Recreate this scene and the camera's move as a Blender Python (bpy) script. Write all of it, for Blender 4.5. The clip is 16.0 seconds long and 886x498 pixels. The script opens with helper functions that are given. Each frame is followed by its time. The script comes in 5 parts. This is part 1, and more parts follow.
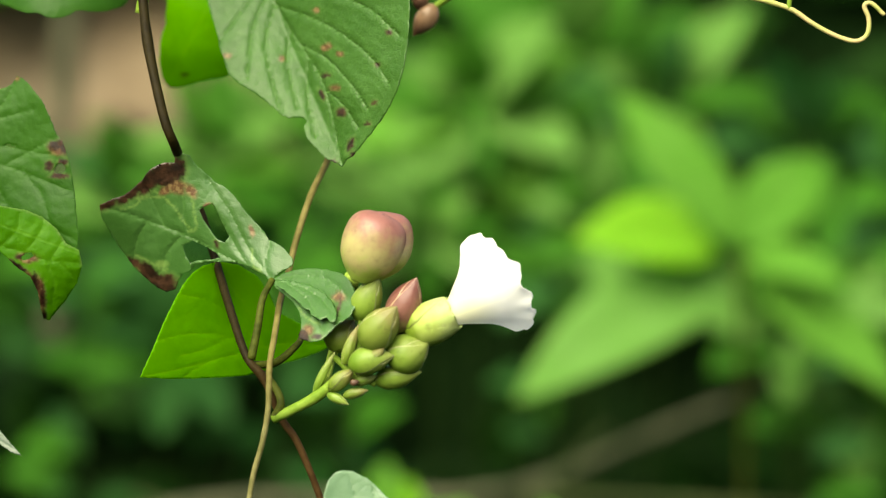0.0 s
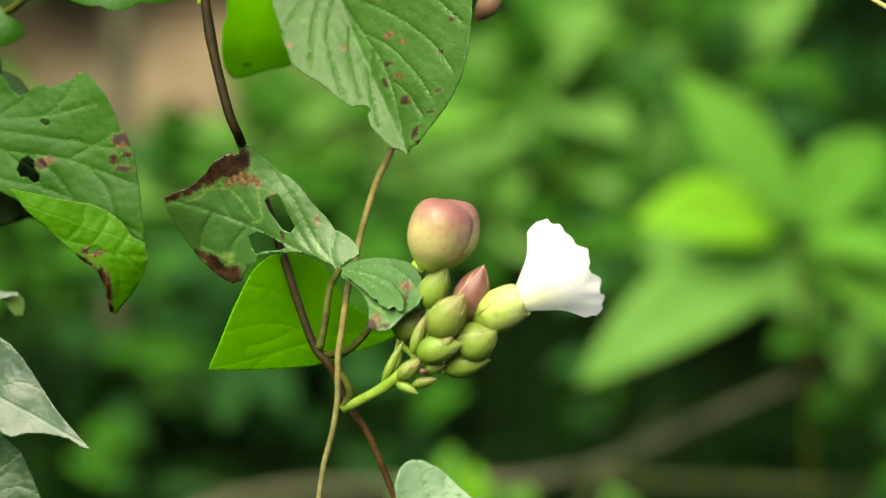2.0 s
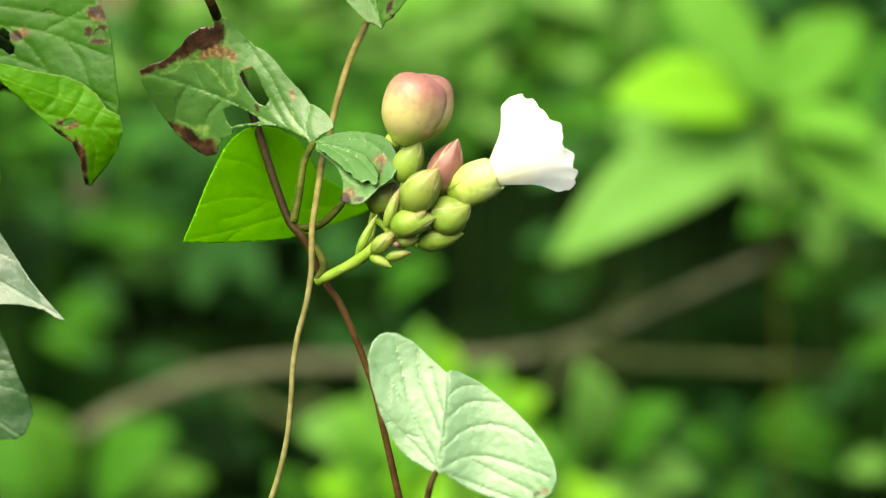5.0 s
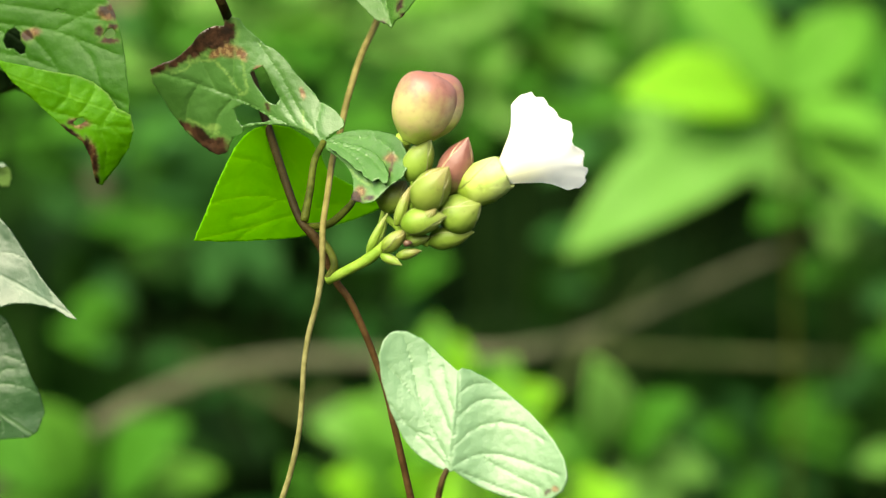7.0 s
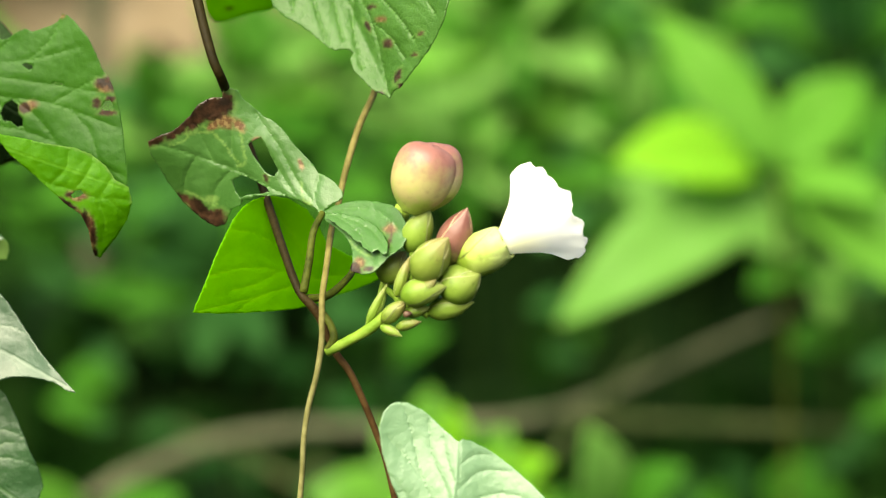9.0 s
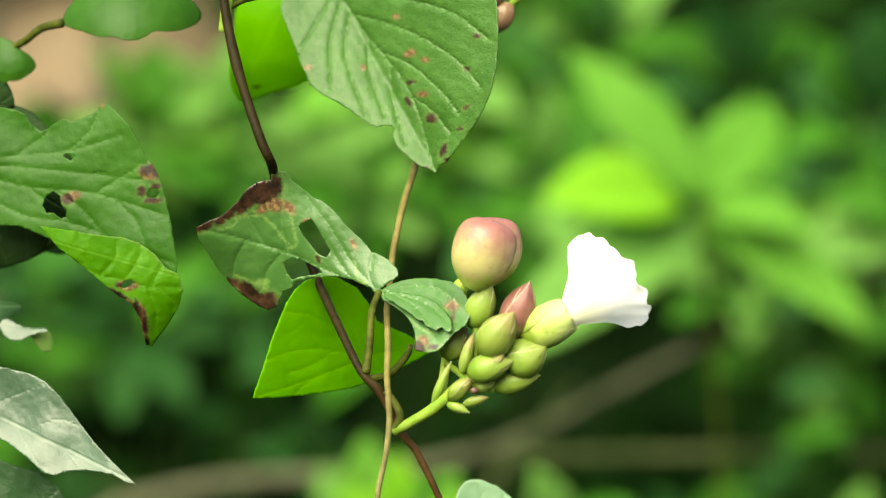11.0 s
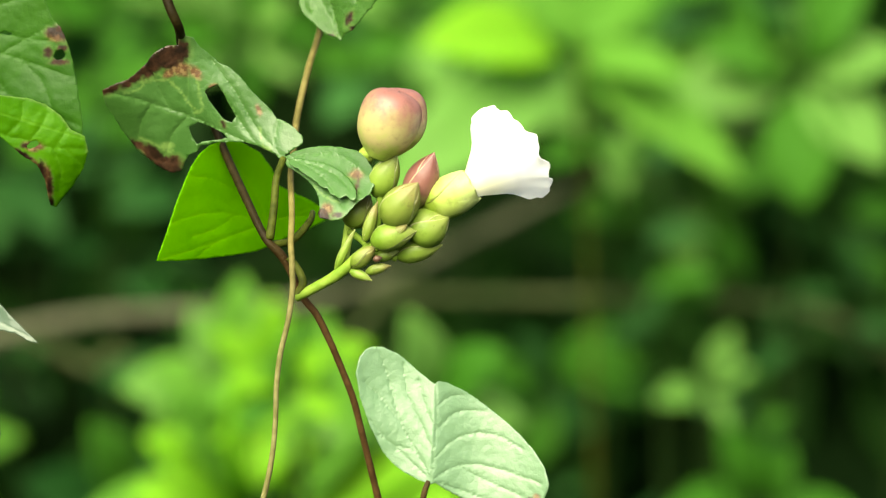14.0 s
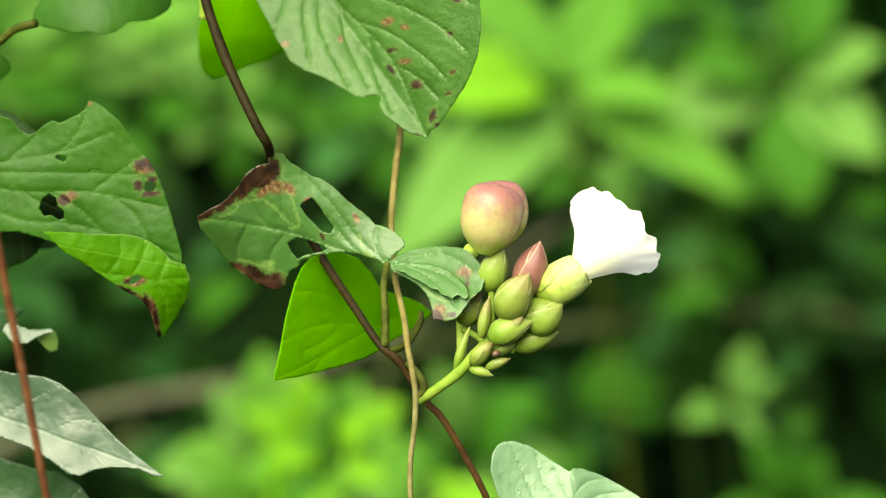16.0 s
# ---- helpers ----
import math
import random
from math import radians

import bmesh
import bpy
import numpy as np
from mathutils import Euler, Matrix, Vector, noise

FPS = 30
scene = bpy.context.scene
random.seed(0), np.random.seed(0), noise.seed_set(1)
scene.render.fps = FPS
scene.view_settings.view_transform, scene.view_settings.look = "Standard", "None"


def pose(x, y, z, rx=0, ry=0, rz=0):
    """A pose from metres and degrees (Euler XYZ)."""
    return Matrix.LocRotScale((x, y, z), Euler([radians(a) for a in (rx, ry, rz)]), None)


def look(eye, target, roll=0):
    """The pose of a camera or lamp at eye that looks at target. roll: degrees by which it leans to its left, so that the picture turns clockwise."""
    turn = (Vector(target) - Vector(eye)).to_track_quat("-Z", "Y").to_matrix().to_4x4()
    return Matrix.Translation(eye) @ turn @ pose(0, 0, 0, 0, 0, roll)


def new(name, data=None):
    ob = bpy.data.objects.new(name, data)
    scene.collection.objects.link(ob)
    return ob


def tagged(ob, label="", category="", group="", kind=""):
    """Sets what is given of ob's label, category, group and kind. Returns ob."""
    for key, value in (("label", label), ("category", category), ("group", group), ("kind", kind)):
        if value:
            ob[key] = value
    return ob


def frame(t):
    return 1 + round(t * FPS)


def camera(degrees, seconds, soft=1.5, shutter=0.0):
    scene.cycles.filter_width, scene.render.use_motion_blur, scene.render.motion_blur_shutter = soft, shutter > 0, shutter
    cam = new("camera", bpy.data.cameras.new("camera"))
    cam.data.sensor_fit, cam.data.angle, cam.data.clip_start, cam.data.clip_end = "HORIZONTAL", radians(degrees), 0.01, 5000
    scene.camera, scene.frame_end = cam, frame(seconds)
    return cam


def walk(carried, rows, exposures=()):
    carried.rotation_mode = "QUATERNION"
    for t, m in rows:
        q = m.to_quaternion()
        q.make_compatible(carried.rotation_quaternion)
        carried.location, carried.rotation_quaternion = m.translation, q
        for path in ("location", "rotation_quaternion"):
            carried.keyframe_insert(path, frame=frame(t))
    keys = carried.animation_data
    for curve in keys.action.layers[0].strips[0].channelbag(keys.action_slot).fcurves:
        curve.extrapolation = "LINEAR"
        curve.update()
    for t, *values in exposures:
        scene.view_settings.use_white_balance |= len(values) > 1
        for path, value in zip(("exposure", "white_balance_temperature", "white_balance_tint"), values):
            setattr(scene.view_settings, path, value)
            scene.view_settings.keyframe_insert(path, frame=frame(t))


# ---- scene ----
from mathutils import geometry

LENS = 16.0
cam = camera(LENS, 16.0, soft=1.15)
cam.data.dof.use_dof = True
cam.data.dof.focus_distance = 1.065
cam.data.dof.aperture_fstop = 6.0
CAMERA_ROWS = [
    (0, pose(0.0163, -1.0587, 1.1473, 86.130, -2.251, 0.983)),
    (0.5, pose(0.0146, -1.0556, 1.1470, 86.029, -1.395, 1.305)),
    (1, pose(0.0130, -1.0545, 1.1480, 86.008, -1.284, 1.593)),
    (1.5, pose(0.0131, -1.0564, 1.1475, 85.997, -1.752, 1.989)),
    (2, pose(0.0120, -1.0542, 1.1484, 85.789, -1.211, 1.902)),
    (2.5, pose(0.0131, -1.0563, 1.1468, 85.947, -1.563, 2.036)),
    (3, pose(0.0108, -1.0551, 1.1486, 84.718, -1.451, 2.424)),
    (3.5, pose(0.0122, -1.0576, 1.1481, 83.148, -1.542, 2.692)),
    (4, pose(0.0139, -1.0576, 1.1475, 82.640, -1.415, 2.991)),
    (4.5, pose(0.0105, -1.0554, 1.1493, 83.445, -1.476, 1.983)),
    (4.7, pose(0.0115, -1.0573, 1.1472, 83.592, -1.672, 1.510)),
    (6.8, pose(0.0124, -1.0627, 1.1475, 83.611, -1.231, 1.483)),
    (7, pose(0.0129, -1.0607, 1.1494, 83.453, -1.411, 1.669)),
    (7.5, pose(0.0113, -1.0601, 1.1501, 83.515, -1.447, 1.728)),
    (8, pose(0.0136, -1.0632, 1.1487, 83.651, -1.171, 1.478)),
    (8.5, pose(0.0134, -1.0607, 1.1499, 84.178, -1.377, 1.547)),
    (9, pose(0.0092, -1.0580, 1.1500, 84.689, -1.104, 1.432)),
    (9.5, pose(-0.0038, -1.0609, 1.1513, 84.650, -1.081, 1.053)),
    (10, pose(-0.0242, -1.0575, 1.1531, 84.711, -0.728, 0.146)),
    (10.2, pose(-0.0344, -1.0552, 1.1546, 85.048, 0.071, -0.250)),
    (12.3, pose(-0.1075, -1.0542, 1.1910, 84.402, 0.849, -3.607)),
    (12.5, pose(-0.0884, -1.0746, 1.1886, 84.184, 0.300, -3.109)),
    (13, pose(-0.0907, -1.0687, 1.1939, 83.258, -0.244, -3.662)),
    (13.5, pose(-0.0655, -1.0864, 1.1898, 81.925, -1.491, -3.665)),
    (14, pose(-0.0934, -1.0649, 1.1879, 81.680, -0.259, -4.864)),
    (14.5, pose(-0.0994, -1.0854, 1.1843, 82.863, 1.260, -4.767)),
    (15, pose(-0.1049, -1.0664, 1.1795, 82.581, 2.322, -4.274)),
    (15.5, pose(-0.1411, -1.0491, 1.2337, 81.762, 1.813, -5.555)),
    (16, pose(-0.1545, -1.0540, 1.2190, 81.731, 6.307, -7.254)),
]

walk(cam, CAMERA_ROWS, exposures=((0.0, 1.42, 7850, 0.0), (3.0, 1.42, 7850, 0.0), (3.5, 1.51, 7850, 0.0), (4.0, 1.74, 7850, 0.0), (4.5, 1.79, 7900, 0.0), (7.0, 1.79, 7900, 0.0), (8.5, 1.80, 7900, 0.0), (10.0, 1.81, 7900, 0.0), (12.5, 1.73, 7900, 0.0), (13.5, 1.79, 7900, 0.0), (16.0, 1.72, 7900, 0.0)))

# ---- sky and sun: bright overcast ----
world = bpy.data.worlds.new("world")
scene.world = world
world.use_nodes = True
sky = world.node_tree.nodes.new("ShaderNodeTexSky")
sky.sky_type = 'NISHITA'
sky.sun_disc = False
sky.sun_elevation = radians(47)
sky.sun_rotation = radians(-150)
sky.air_density, sky.dust_density, sky.ozone_density = 1.0, 4.0, 0.5
back = world.node_tree.nodes["Background"]
back.inputs[1].default_value = 0.085
world.node_tree.links.new(sky.outputs[0], back.inputs[0])
sun_data = bpy.data.lights.new("sun", 'SUN')
sun_data.energy, sun_data.angle, sun_data.color = 3.4, radians(65), (1.0, 0.98, 0.92)
sun = new("sun", sun_data)
sun.matrix_world = look((-1.0, -1.9, 3.3), (0, 0, 1))


# ---- materials ----
def material(name):
    m = bpy.data.materials.new(name)
    m.use_nodes = True
    t = m.node_tree
    return m, t, t.nodes["Principled BSDF"], t.nodes["Material Output"]


def node(t, kind, **values):
    n = t.nodes.new(kind)
    for key, value in values.items():
        n.inputs[key].default_value = value
    return n


def maths(t, op, a, b=None, clamp=False):
    n = t.nodes.new("ShaderNodeMath")
    n.operation, n.use_clamp = op, clamp
    for slot, v in ((0, a), (1, b)):
        if v is None:
            continue
        if isinstance(v, (int, float)):
            n.inputs[slot].default_value = v
        else:
            t.links.new(v, n.inputs[slot])
    return n.outputs[0]


def mixed(t, factor, a, b):
    n = t.nodes.new("ShaderNodeMix")
    n.data_type = 'RGBA'
    for slot, v in ((0, factor), (6, a), (7, b)):
        if isinstance(v, (int, float)):
            n.inputs[slot].default_value = v
        elif isinstance(v, tuple):
            n.inputs[slot].default_value = (*v, 1)
        else:
            t.links.new(v, n.inputs[slot])
    return n.outputs[2]


def noise_of(t, scale, detail=4.0, rough=0.6, vector=None):
    n = node(t, "ShaderNodeTexNoise", Scale=scale, Detail=detail, Roughness=rough)
    if vector is None:
        vector = t.nodes.new("ShaderNodeTexCoord").outputs["Object"]
    t.links.new(vector, n.inputs["Vector"])
    return n.outputs[0]


def ramp(t, value, low, high):
    n = t.nodes.new("ShaderNodeMapRange")
    n.interpolation_type = 'SMOOTHSTEP'
    n.inputs[1].default_value, n.inputs[2].default_value = low, high
    t.links.new(value, n.inputs[0])
    return n.outputs[0]


def attribute(t, name):
    n = t.nodes.new("ShaderNodeAttribute")
    n.attribute_name = name
    return n.outputs["Fac"]


def finish(t, shader, out, colour, glow_colour, share):
    """Let part of the light through a thin blade."""
    through_leaf = t.nodes.new("ShaderNodeBsdfTranslucent")
    if isinstance(glow_colour, tuple):
        through_leaf.inputs[0].default_value = (*glow_colour, 1)
    else:
        t.links.new(glow_colour, through_leaf.inputs[0])
    mix = t.nodes.new("ShaderNodeMixShader")
    mix.inputs[0].default_value = share
    t.links.new(shader.outputs[0], mix.inputs[1])
    t.links.new(through_leaf.outputs[0], mix.inputs[2])
    t.links.new(mix.outputs[0], out.inputs[0])


def leaf_material(name, low, high, vein, rough=0.42, share=0.35, veins=9.0, relief=0.5, lean=0.75, vein_mix=0.5, specular=0.5, side_lines=0.45, crumple=2.0, crumple_size=200.0, ribbed=1.0):
    """A leaf blade: mottled green, ribs and side veins, quilted relief, brown damage."""
    m, t, shader, out = material(name)
    uv = t.nodes.new("ShaderNodeUVMap")
    part_xyz = t.nodes.new("ShaderNodeSeparateXYZ")
    wob = noise_of(t, 60, 2)
    t.links.new(uv.outputs[0], part_xyz.inputs[0])
    u, v = part_xyz.outputs[0], maths(t, 'ABSOLUTE', maths(t, 'SUBTRACT', part_xyz.outputs[1], 0.0))
    k = maths(t, 'SUBTRACT', u, maths(t, 'MULTIPLY', v, lean))
    k = maths(t, 'ADD', maths(t, 'MULTIPLY', k, veins), maths(t, 'MULTIPLY', wob, 1.1))
    d = maths(t, 'ABSOLUTE', maths(t, 'SUBTRACT', maths(t, 'FRACT', k), 0.5))
    side = ramp(t, d, 0.40, 0.49)
    rib_line = maths(t, 'MULTIPLY', maths(t, 'SUBTRACT', 1.0, ramp(t, v, 0.004, 0.016)), ribbed)
    lines = maths(t, 'MAXIMUM', maths(t, 'MULTIPLY', side, side_lines), rib_line)
    coarse, fine = noise_of(t, 55, 3), noise_of(t, 420, 5, 0.7)
    net = node(t, "ShaderNodeTexVoronoi", Scale=620.0)
    net.feature = 'DISTANCE_TO_EDGE'
    t.links.new(t.nodes.new("ShaderNodeTexCoord").outputs["Object"], net.inputs["Vector"])
    cells = maths(t, 'SUBTRACT', 1.0, ramp(t, net.outputs["Distance"], 0.0, 0.12))
    blotch = maths(t, 'ADD', maths(t, 'MULTIPLY', coarse, 0.75), maths(t, 'MULTIPLY', fine, 0.25))
    colour = mixed(t, ramp(t, blotch, 0.36, 0.64), low, high)
    drawn = attribute(t, "vein")
    lines = maths(t, 'MAXIMUM', lines, drawn)
    colour = mixed(t, maths(t, 'MULTIPLY', lines, vein_mix), colour, vein)
    colour = mixed(t, maths(t, 'MULTIPLY', cells, 0.06), colour, vein)
    burn = mixed(t, ramp(t, noise_of(t, 300, 4), 0.35, 0.68), (0.012, 0.006, 0.003), (0.050, 0.023, 0.012))
    pale_burn = mixed(t, ramp(t, noise_of(t, 500, 3), 0.45, 0.6), (0.10, 0.052, 0.022), (0.20, 0.135, 0.06))
    colour = mixed(t, attribute(t, "wilt"), colour, (0.125, 0.225, 0.055))
    colour = mixed(t, attribute(t, "scorch"), colour, pale_burn)
    colour = mixed(t, attribute(t, "burn"), colour, burn)
    t.links.new(colour, shader.inputs["Base Color"])
    shader.inputs["Roughness"].default_value = rough
    shader.inputs["Specular IOR Level"].default_value = specular
    height = maths(t, 'MULTIPLY', lines, -1.0)
    dome = maths(t, 'MULTIPLY', maths(t, 'MULTIPLY', d, d), -1.2)
    height = maths(t, 'ADD', maths(t, 'ADD', height, dome), maths(t, 'MULTIPLY', noise_of(t, crumple_size, 4, 0.6), crumple))
    height = maths(t, 'SUBTRACT', height, maths(t, 'MULTIPLY', cells, 0.12))
    bump = node(t, "ShaderNodeBump", Strength=relief, Distance=0.0011)
    t.links.new(height, bump.inputs["Height"])
    t.links.new(bump.outputs[0], shader.inputs["Normal"])
    bright = t.nodes.new("ShaderNodeHueSaturation")
    bright.inputs["Saturation"].default_value, bright.inputs["Value"].default_value = 1.15, 1.5
    bright.inputs["Hue"].default_value = 0.485
    t.links.new(colour, bright.inputs["Color"])
    finish(t, shader, out, colour, bright.outputs[0], share)
    return m


LEAF = leaf_material("leaf_green", (0.018, 0.080, 0.004), (0.027, 0.104, 0.007), (0.048, 0.140, 0.016), rough=0.46, specular=0.22, lean=1.5, veins=0.5, relief=0.22, side_lines=0.0, ribbed=0.0, vein_mix=0.3, crumple=0.9)
LEAF_WORN = leaf_material("leaf_worn_green", (0.033, 0.102, 0.017), (0.050, 0.134, 0.030), (0.085, 0.190, 0.045), rough=0.36, share=0.2, vein_mix=0.25, lean=1.2, veins=0.5, relief=0.22, specular=0.5, side_lines=0.0, ribbed=0.0, crumple=0.6, crumple_size=300.0)
LEAF_GREY = leaf_material("leaf_grey_green", (0.027, 0.092, 0.009), (0.043, 0.122, 0.019), (0.090, 0.190, 0.045), rough=0.42, share=0.25, vein_mix=0.32, lean=1.7, veins=0.5, relief=0.45, specular=0.36, side_lines=0.0, ribbed=0.0, crumple=0.9)
# base green raised to stand for light coming through from behind
LEAF_SUNLIT = leaf_material("leaf_backlit_green", (0.100, 0.345, 0.002), (0.128, 0.390, 0.004), (0.22, 0.46, 0.03), share=0.66, relief=0.2, vein_mix=0.3, veins=5, specular=0.12, side_lines=0.0, ribbed=0.4)
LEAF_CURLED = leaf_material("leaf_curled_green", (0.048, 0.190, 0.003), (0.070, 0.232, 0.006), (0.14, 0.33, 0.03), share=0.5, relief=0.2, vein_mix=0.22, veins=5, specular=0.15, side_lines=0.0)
LEAF_PALE = leaf_material("leaf_pale_green", (0.122, 0.232, 0.118), (0.142, 0.258, 0.140), (0.095, 0.195, 0.075), rough=0.36, share=0.3, relief=0.26, veins=0.5, side_lines=0.0, ribbed=0.0, vein_mix=0.24, crumple=0.6, crumple_size=420.0, specular=0.72)
LEAF_SILVER = leaf_material("leaf_silver_green", (0.024, 0.056, 0.028), (0.034, 0.072, 0.040), (0.10, 0.15, 0.10), rough=0.35, share=0.12, relief=0.15, side_lines=0.0, crumple=0.5, crumple_size=130.0, veins=5, vein_mix=0.3, specular=0.5)
LEAF_DARK = leaf_material("leaf_dark_green", (0.015, 0.048, 0.015), (0.022, 0.062, 0.022), (0.060, 0.120, 0.050), rough=0.34, share=0.12, relief=0.3, veins=4, side_lines=0.0, specular=0.30, crumple=0.8, crumple_size=260.0, ribbed=1.0)
# darkened leaf green: the shade on these leaves is part of the colour
LEAF_SHADE = leaf_material("leaf_shade_green", (0.007, 0.022, 0.004), (0.013, 0.034, 0.008), (0.03, 0.06, 0.02), rough=0.6, share=0.1, veins=5, specular=0.08)


def stem_material(name, low, high, rough=0.5, scale=180.0, foot=None):
    """Bark of a stem; foot: another tone from the middle of its length down."""
    m, t, shader, out = material(name)
    f = ramp(t, noise_of(t, scale, 4, 0.65), 0.35, 0.66)
    colour = mixed(t, f, low, high)
    if foot is not None:
        uv = t.nodes.new("ShaderNodeUVMap")
        sep_uv = t.nodes.new("ShaderNodeSeparateXYZ")
        t.links.new(uv.outputs[0], sep_uv.inputs[0])
        colour = mixed(t, ramp(t, sep_uv.outputs[0], foot[0], foot[1]), colour, mixed(t, f, foot[2], foot[3]))
    t.links.new(colour, shader.inputs["Base Color"])
    shader.inputs["Roughness"].default_value = rough
    shader.inputs["Specular IOR Level"].default_value = 0.07
    bump = node(t, "ShaderNodeBump", Strength=0.6, Distance=0.0006)
    t.links.new(noise_of(t, 900, 4), bump.inputs["Height"])
    t.links.new(bump.outputs[0], shader.inputs["Normal"])
    return m


STEM_MAIN = stem_material("stem_main", (0.009, 0.0066, 0.0016), (0.016, 0.012, 0.003), foot=(0.42, 0.56, (0.038, 0.020, 0.007), (0.068, 0.038, 0.014)))
STEM_THIN = stem_material("stem_thin", (0.092, 0.080, 0.024), (0.142, 0.124, 0.042), foot=(0.38, 0.52, (0.105, 0.102, 0.036), (0.175, 0.166, 0.070)))
STEM_DARK = stem_material("stem_dark_brown", (0.018, 0.012, 0.004), (0.042, 0.027, 0.009))
STEM_RED = stem_material("stem_red_brown", (0.055, 0.020, 0.009), (0.10, 0.042, 0.018))
STEM_GREEN = stem_material("stem_green", (0.104, 0.184, 0.020), (0.160, 0.248, 0.036))
STEM_LIME = stem_material("stem_lime", (0.19, 0.30, 0.04), (0.26, 0.36, 0.07))
STEM_OLIVE = stem_material("stem_olive", (0.024, 0.033, 0.004), (0.055, 0.068, 0.010))
# stems of the bank plants, with their shade put into the dark green
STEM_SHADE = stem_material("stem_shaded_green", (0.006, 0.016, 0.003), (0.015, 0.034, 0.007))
BARK = stem_material("dead_wood", (0.040, 0.045, 0.026), (0.086, 0.088, 0.055), 0.95, 25.0)
BARK_MOSSY = stem_material("mossy_dead_wood", (0.022, 0.034, 0.012), (0.056, 0.072, 0.028), 0.95, 25.0)


def sepal_material(name, low, mid, tip, share=0.15, start=0.45, end=0.95, rim=(0.38, 0.38, 0.15), rim_from=0.945):
    """Waxy sepal: from its foot to its tip, with freckles and a pale rim."""
    m, t, shader, out = material(name)
    uv = t.nodes.new("ShaderNodeUVMap")
    part_xyz = t.nodes.new("ShaderNodeSeparateXYZ")
    t.links.new(uv.outputs[0], part_xyz.inputs[0])
    along = maths(t, 'ADD', part_xyz.outputs[0], maths(t, 'MULTIPLY', maths(t, 'SUBTRACT', noise_of(t, 160, 4), 0.5), 0.75))
    colour = mixed(t, ramp(t, along, 0.05, start), low, mid)
    colour = mixed(t, ramp(t, along, start, end), colour, tip)
    edge = ramp(t, maths(t, 'ABSOLUTE', part_xyz.outputs[1]), rim_from, 1.0)
    colour = mixed(t, maths(t, 'MULTIPLY', edge, 0.85), colour, rim)
    dull = t.nodes.new("ShaderNodeHueSaturation")
    dull.inputs["Value"].default_value = 0.62
    t.links.new(colour, dull.inputs["Color"])
    colour = mixed(t, maths(t, 'MULTIPLY', ramp(t, noise_of(t, 240, 5, 0.65), 0.50, 0.72), 0.7), colour, dull.outputs[0])
    freckle = ramp(t, noise_of(t, 700, 2), 0.68, 0.74)
    colour = mixed(t, maths(t, 'MULTIPLY', freckle, 0.3), colour, (0.10, 0.035, 0.025))
    t.links.new(colour, shader.inputs["Base Color"])
    shader.inputs["Roughness"].default_value = 0.40
    bump = node(t, "ShaderNodeBump", Strength=0.4, Distance=0.0008)
    t.links.new(noise_of(t, 200, 5), bump.inputs["Height"])
    t.links.new(bump.outputs[0], shader.inputs["Normal"])
    finish(t, shader, out, colour, colour, share)
    return m


SEPAL_PINK = sepal_material("sepal_pink", (0.330, 0.450, 0.080), (0.430, 0.385, 0.165), (0.305, 0.130, 0.112), start=0.36, end=0.90, share=0.3, rim=(0.20, 0.09, 0.04), rim_from=0.975)
SEPAL_RED = sepal_material("sepal_red", (0.270, 0.250, 0.085), (0.215, 0.100, 0.075), (0.165, 0.058, 0.048), start=0.30, end=0.9, rim=(0.60, 0.46, 0.28), rim_from=0.90)
SEPAL_GREEN = sepal_material("sepal_green", (0.190, 0.335, 0.034), (0.280, 0.425, 0.066), (0.330, 0.410, 0.100), share=0.5, rim=(0.70, 0.72, 0.40), rim_from=0.90)
SEPAL_OLIVE = sepal_material("sepal_olive", (0.195, 0.305, 0.036), (0.265, 0.360, 0.066), (0.310, 0.285, 0.095), share=0.5, rim=(0.70, 0.70, 0.40), rim_from=0.90)
SEPAL_DEEP = sepal_material("sepal_deep_green", (0.080, 0.125, 0.012), (0.110, 0.160, 0.020), (0.140, 0.170, 0.030), share=0.3)
SEPAL_YELLOW = sepal_material("sepal_yellow_green", (0.340, 0.500, 0.060), (0.480, 0.610, 0.150), (0.560, 0.660, 0.270), share=0.45)
SEPAL_DRY = sepal_material("sepal_dry", (0.210, 0.125, 0.066), (0.250, 0.150, 0.085), (0.150, 0.074, 0.045))
SEPAL_BROWN = sepal_material("sepal_brown", (0.080, 0.040, 0.024), (0.112, 0.056, 0.036), (0.072, 0.032, 0.024))

PETAL, pt, ps, po = material("petal_white")
vein_noise = noise_of(pt, 260, 3)
petal_colour = mixed(pt, ramp(pt, vein_noise, 0.3, 0.7), (0.95, 0.95, 0.93), (0.98, 0.98, 0.97))
uvp = pt.nodes.new("ShaderNodeUVMap")
sep = pt.nodes.new("ShaderNodeSeparateXYZ")
pt.links.new(uvp.outputs[0], sep.inputs[0])
petal_colour = mixed(pt, ramp(pt, sep.outputs[0], 0.75, 0.3), petal_colour, (0.80, 0.80, 0.50))
pt.links.new(petal_colour, ps.inputs["Base Color"])
ps.inputs["Roughness"].default_value = 0.55
finish(pt, ps, po, petal_colour, (0.99, 0.99, 0.98), 0.6)


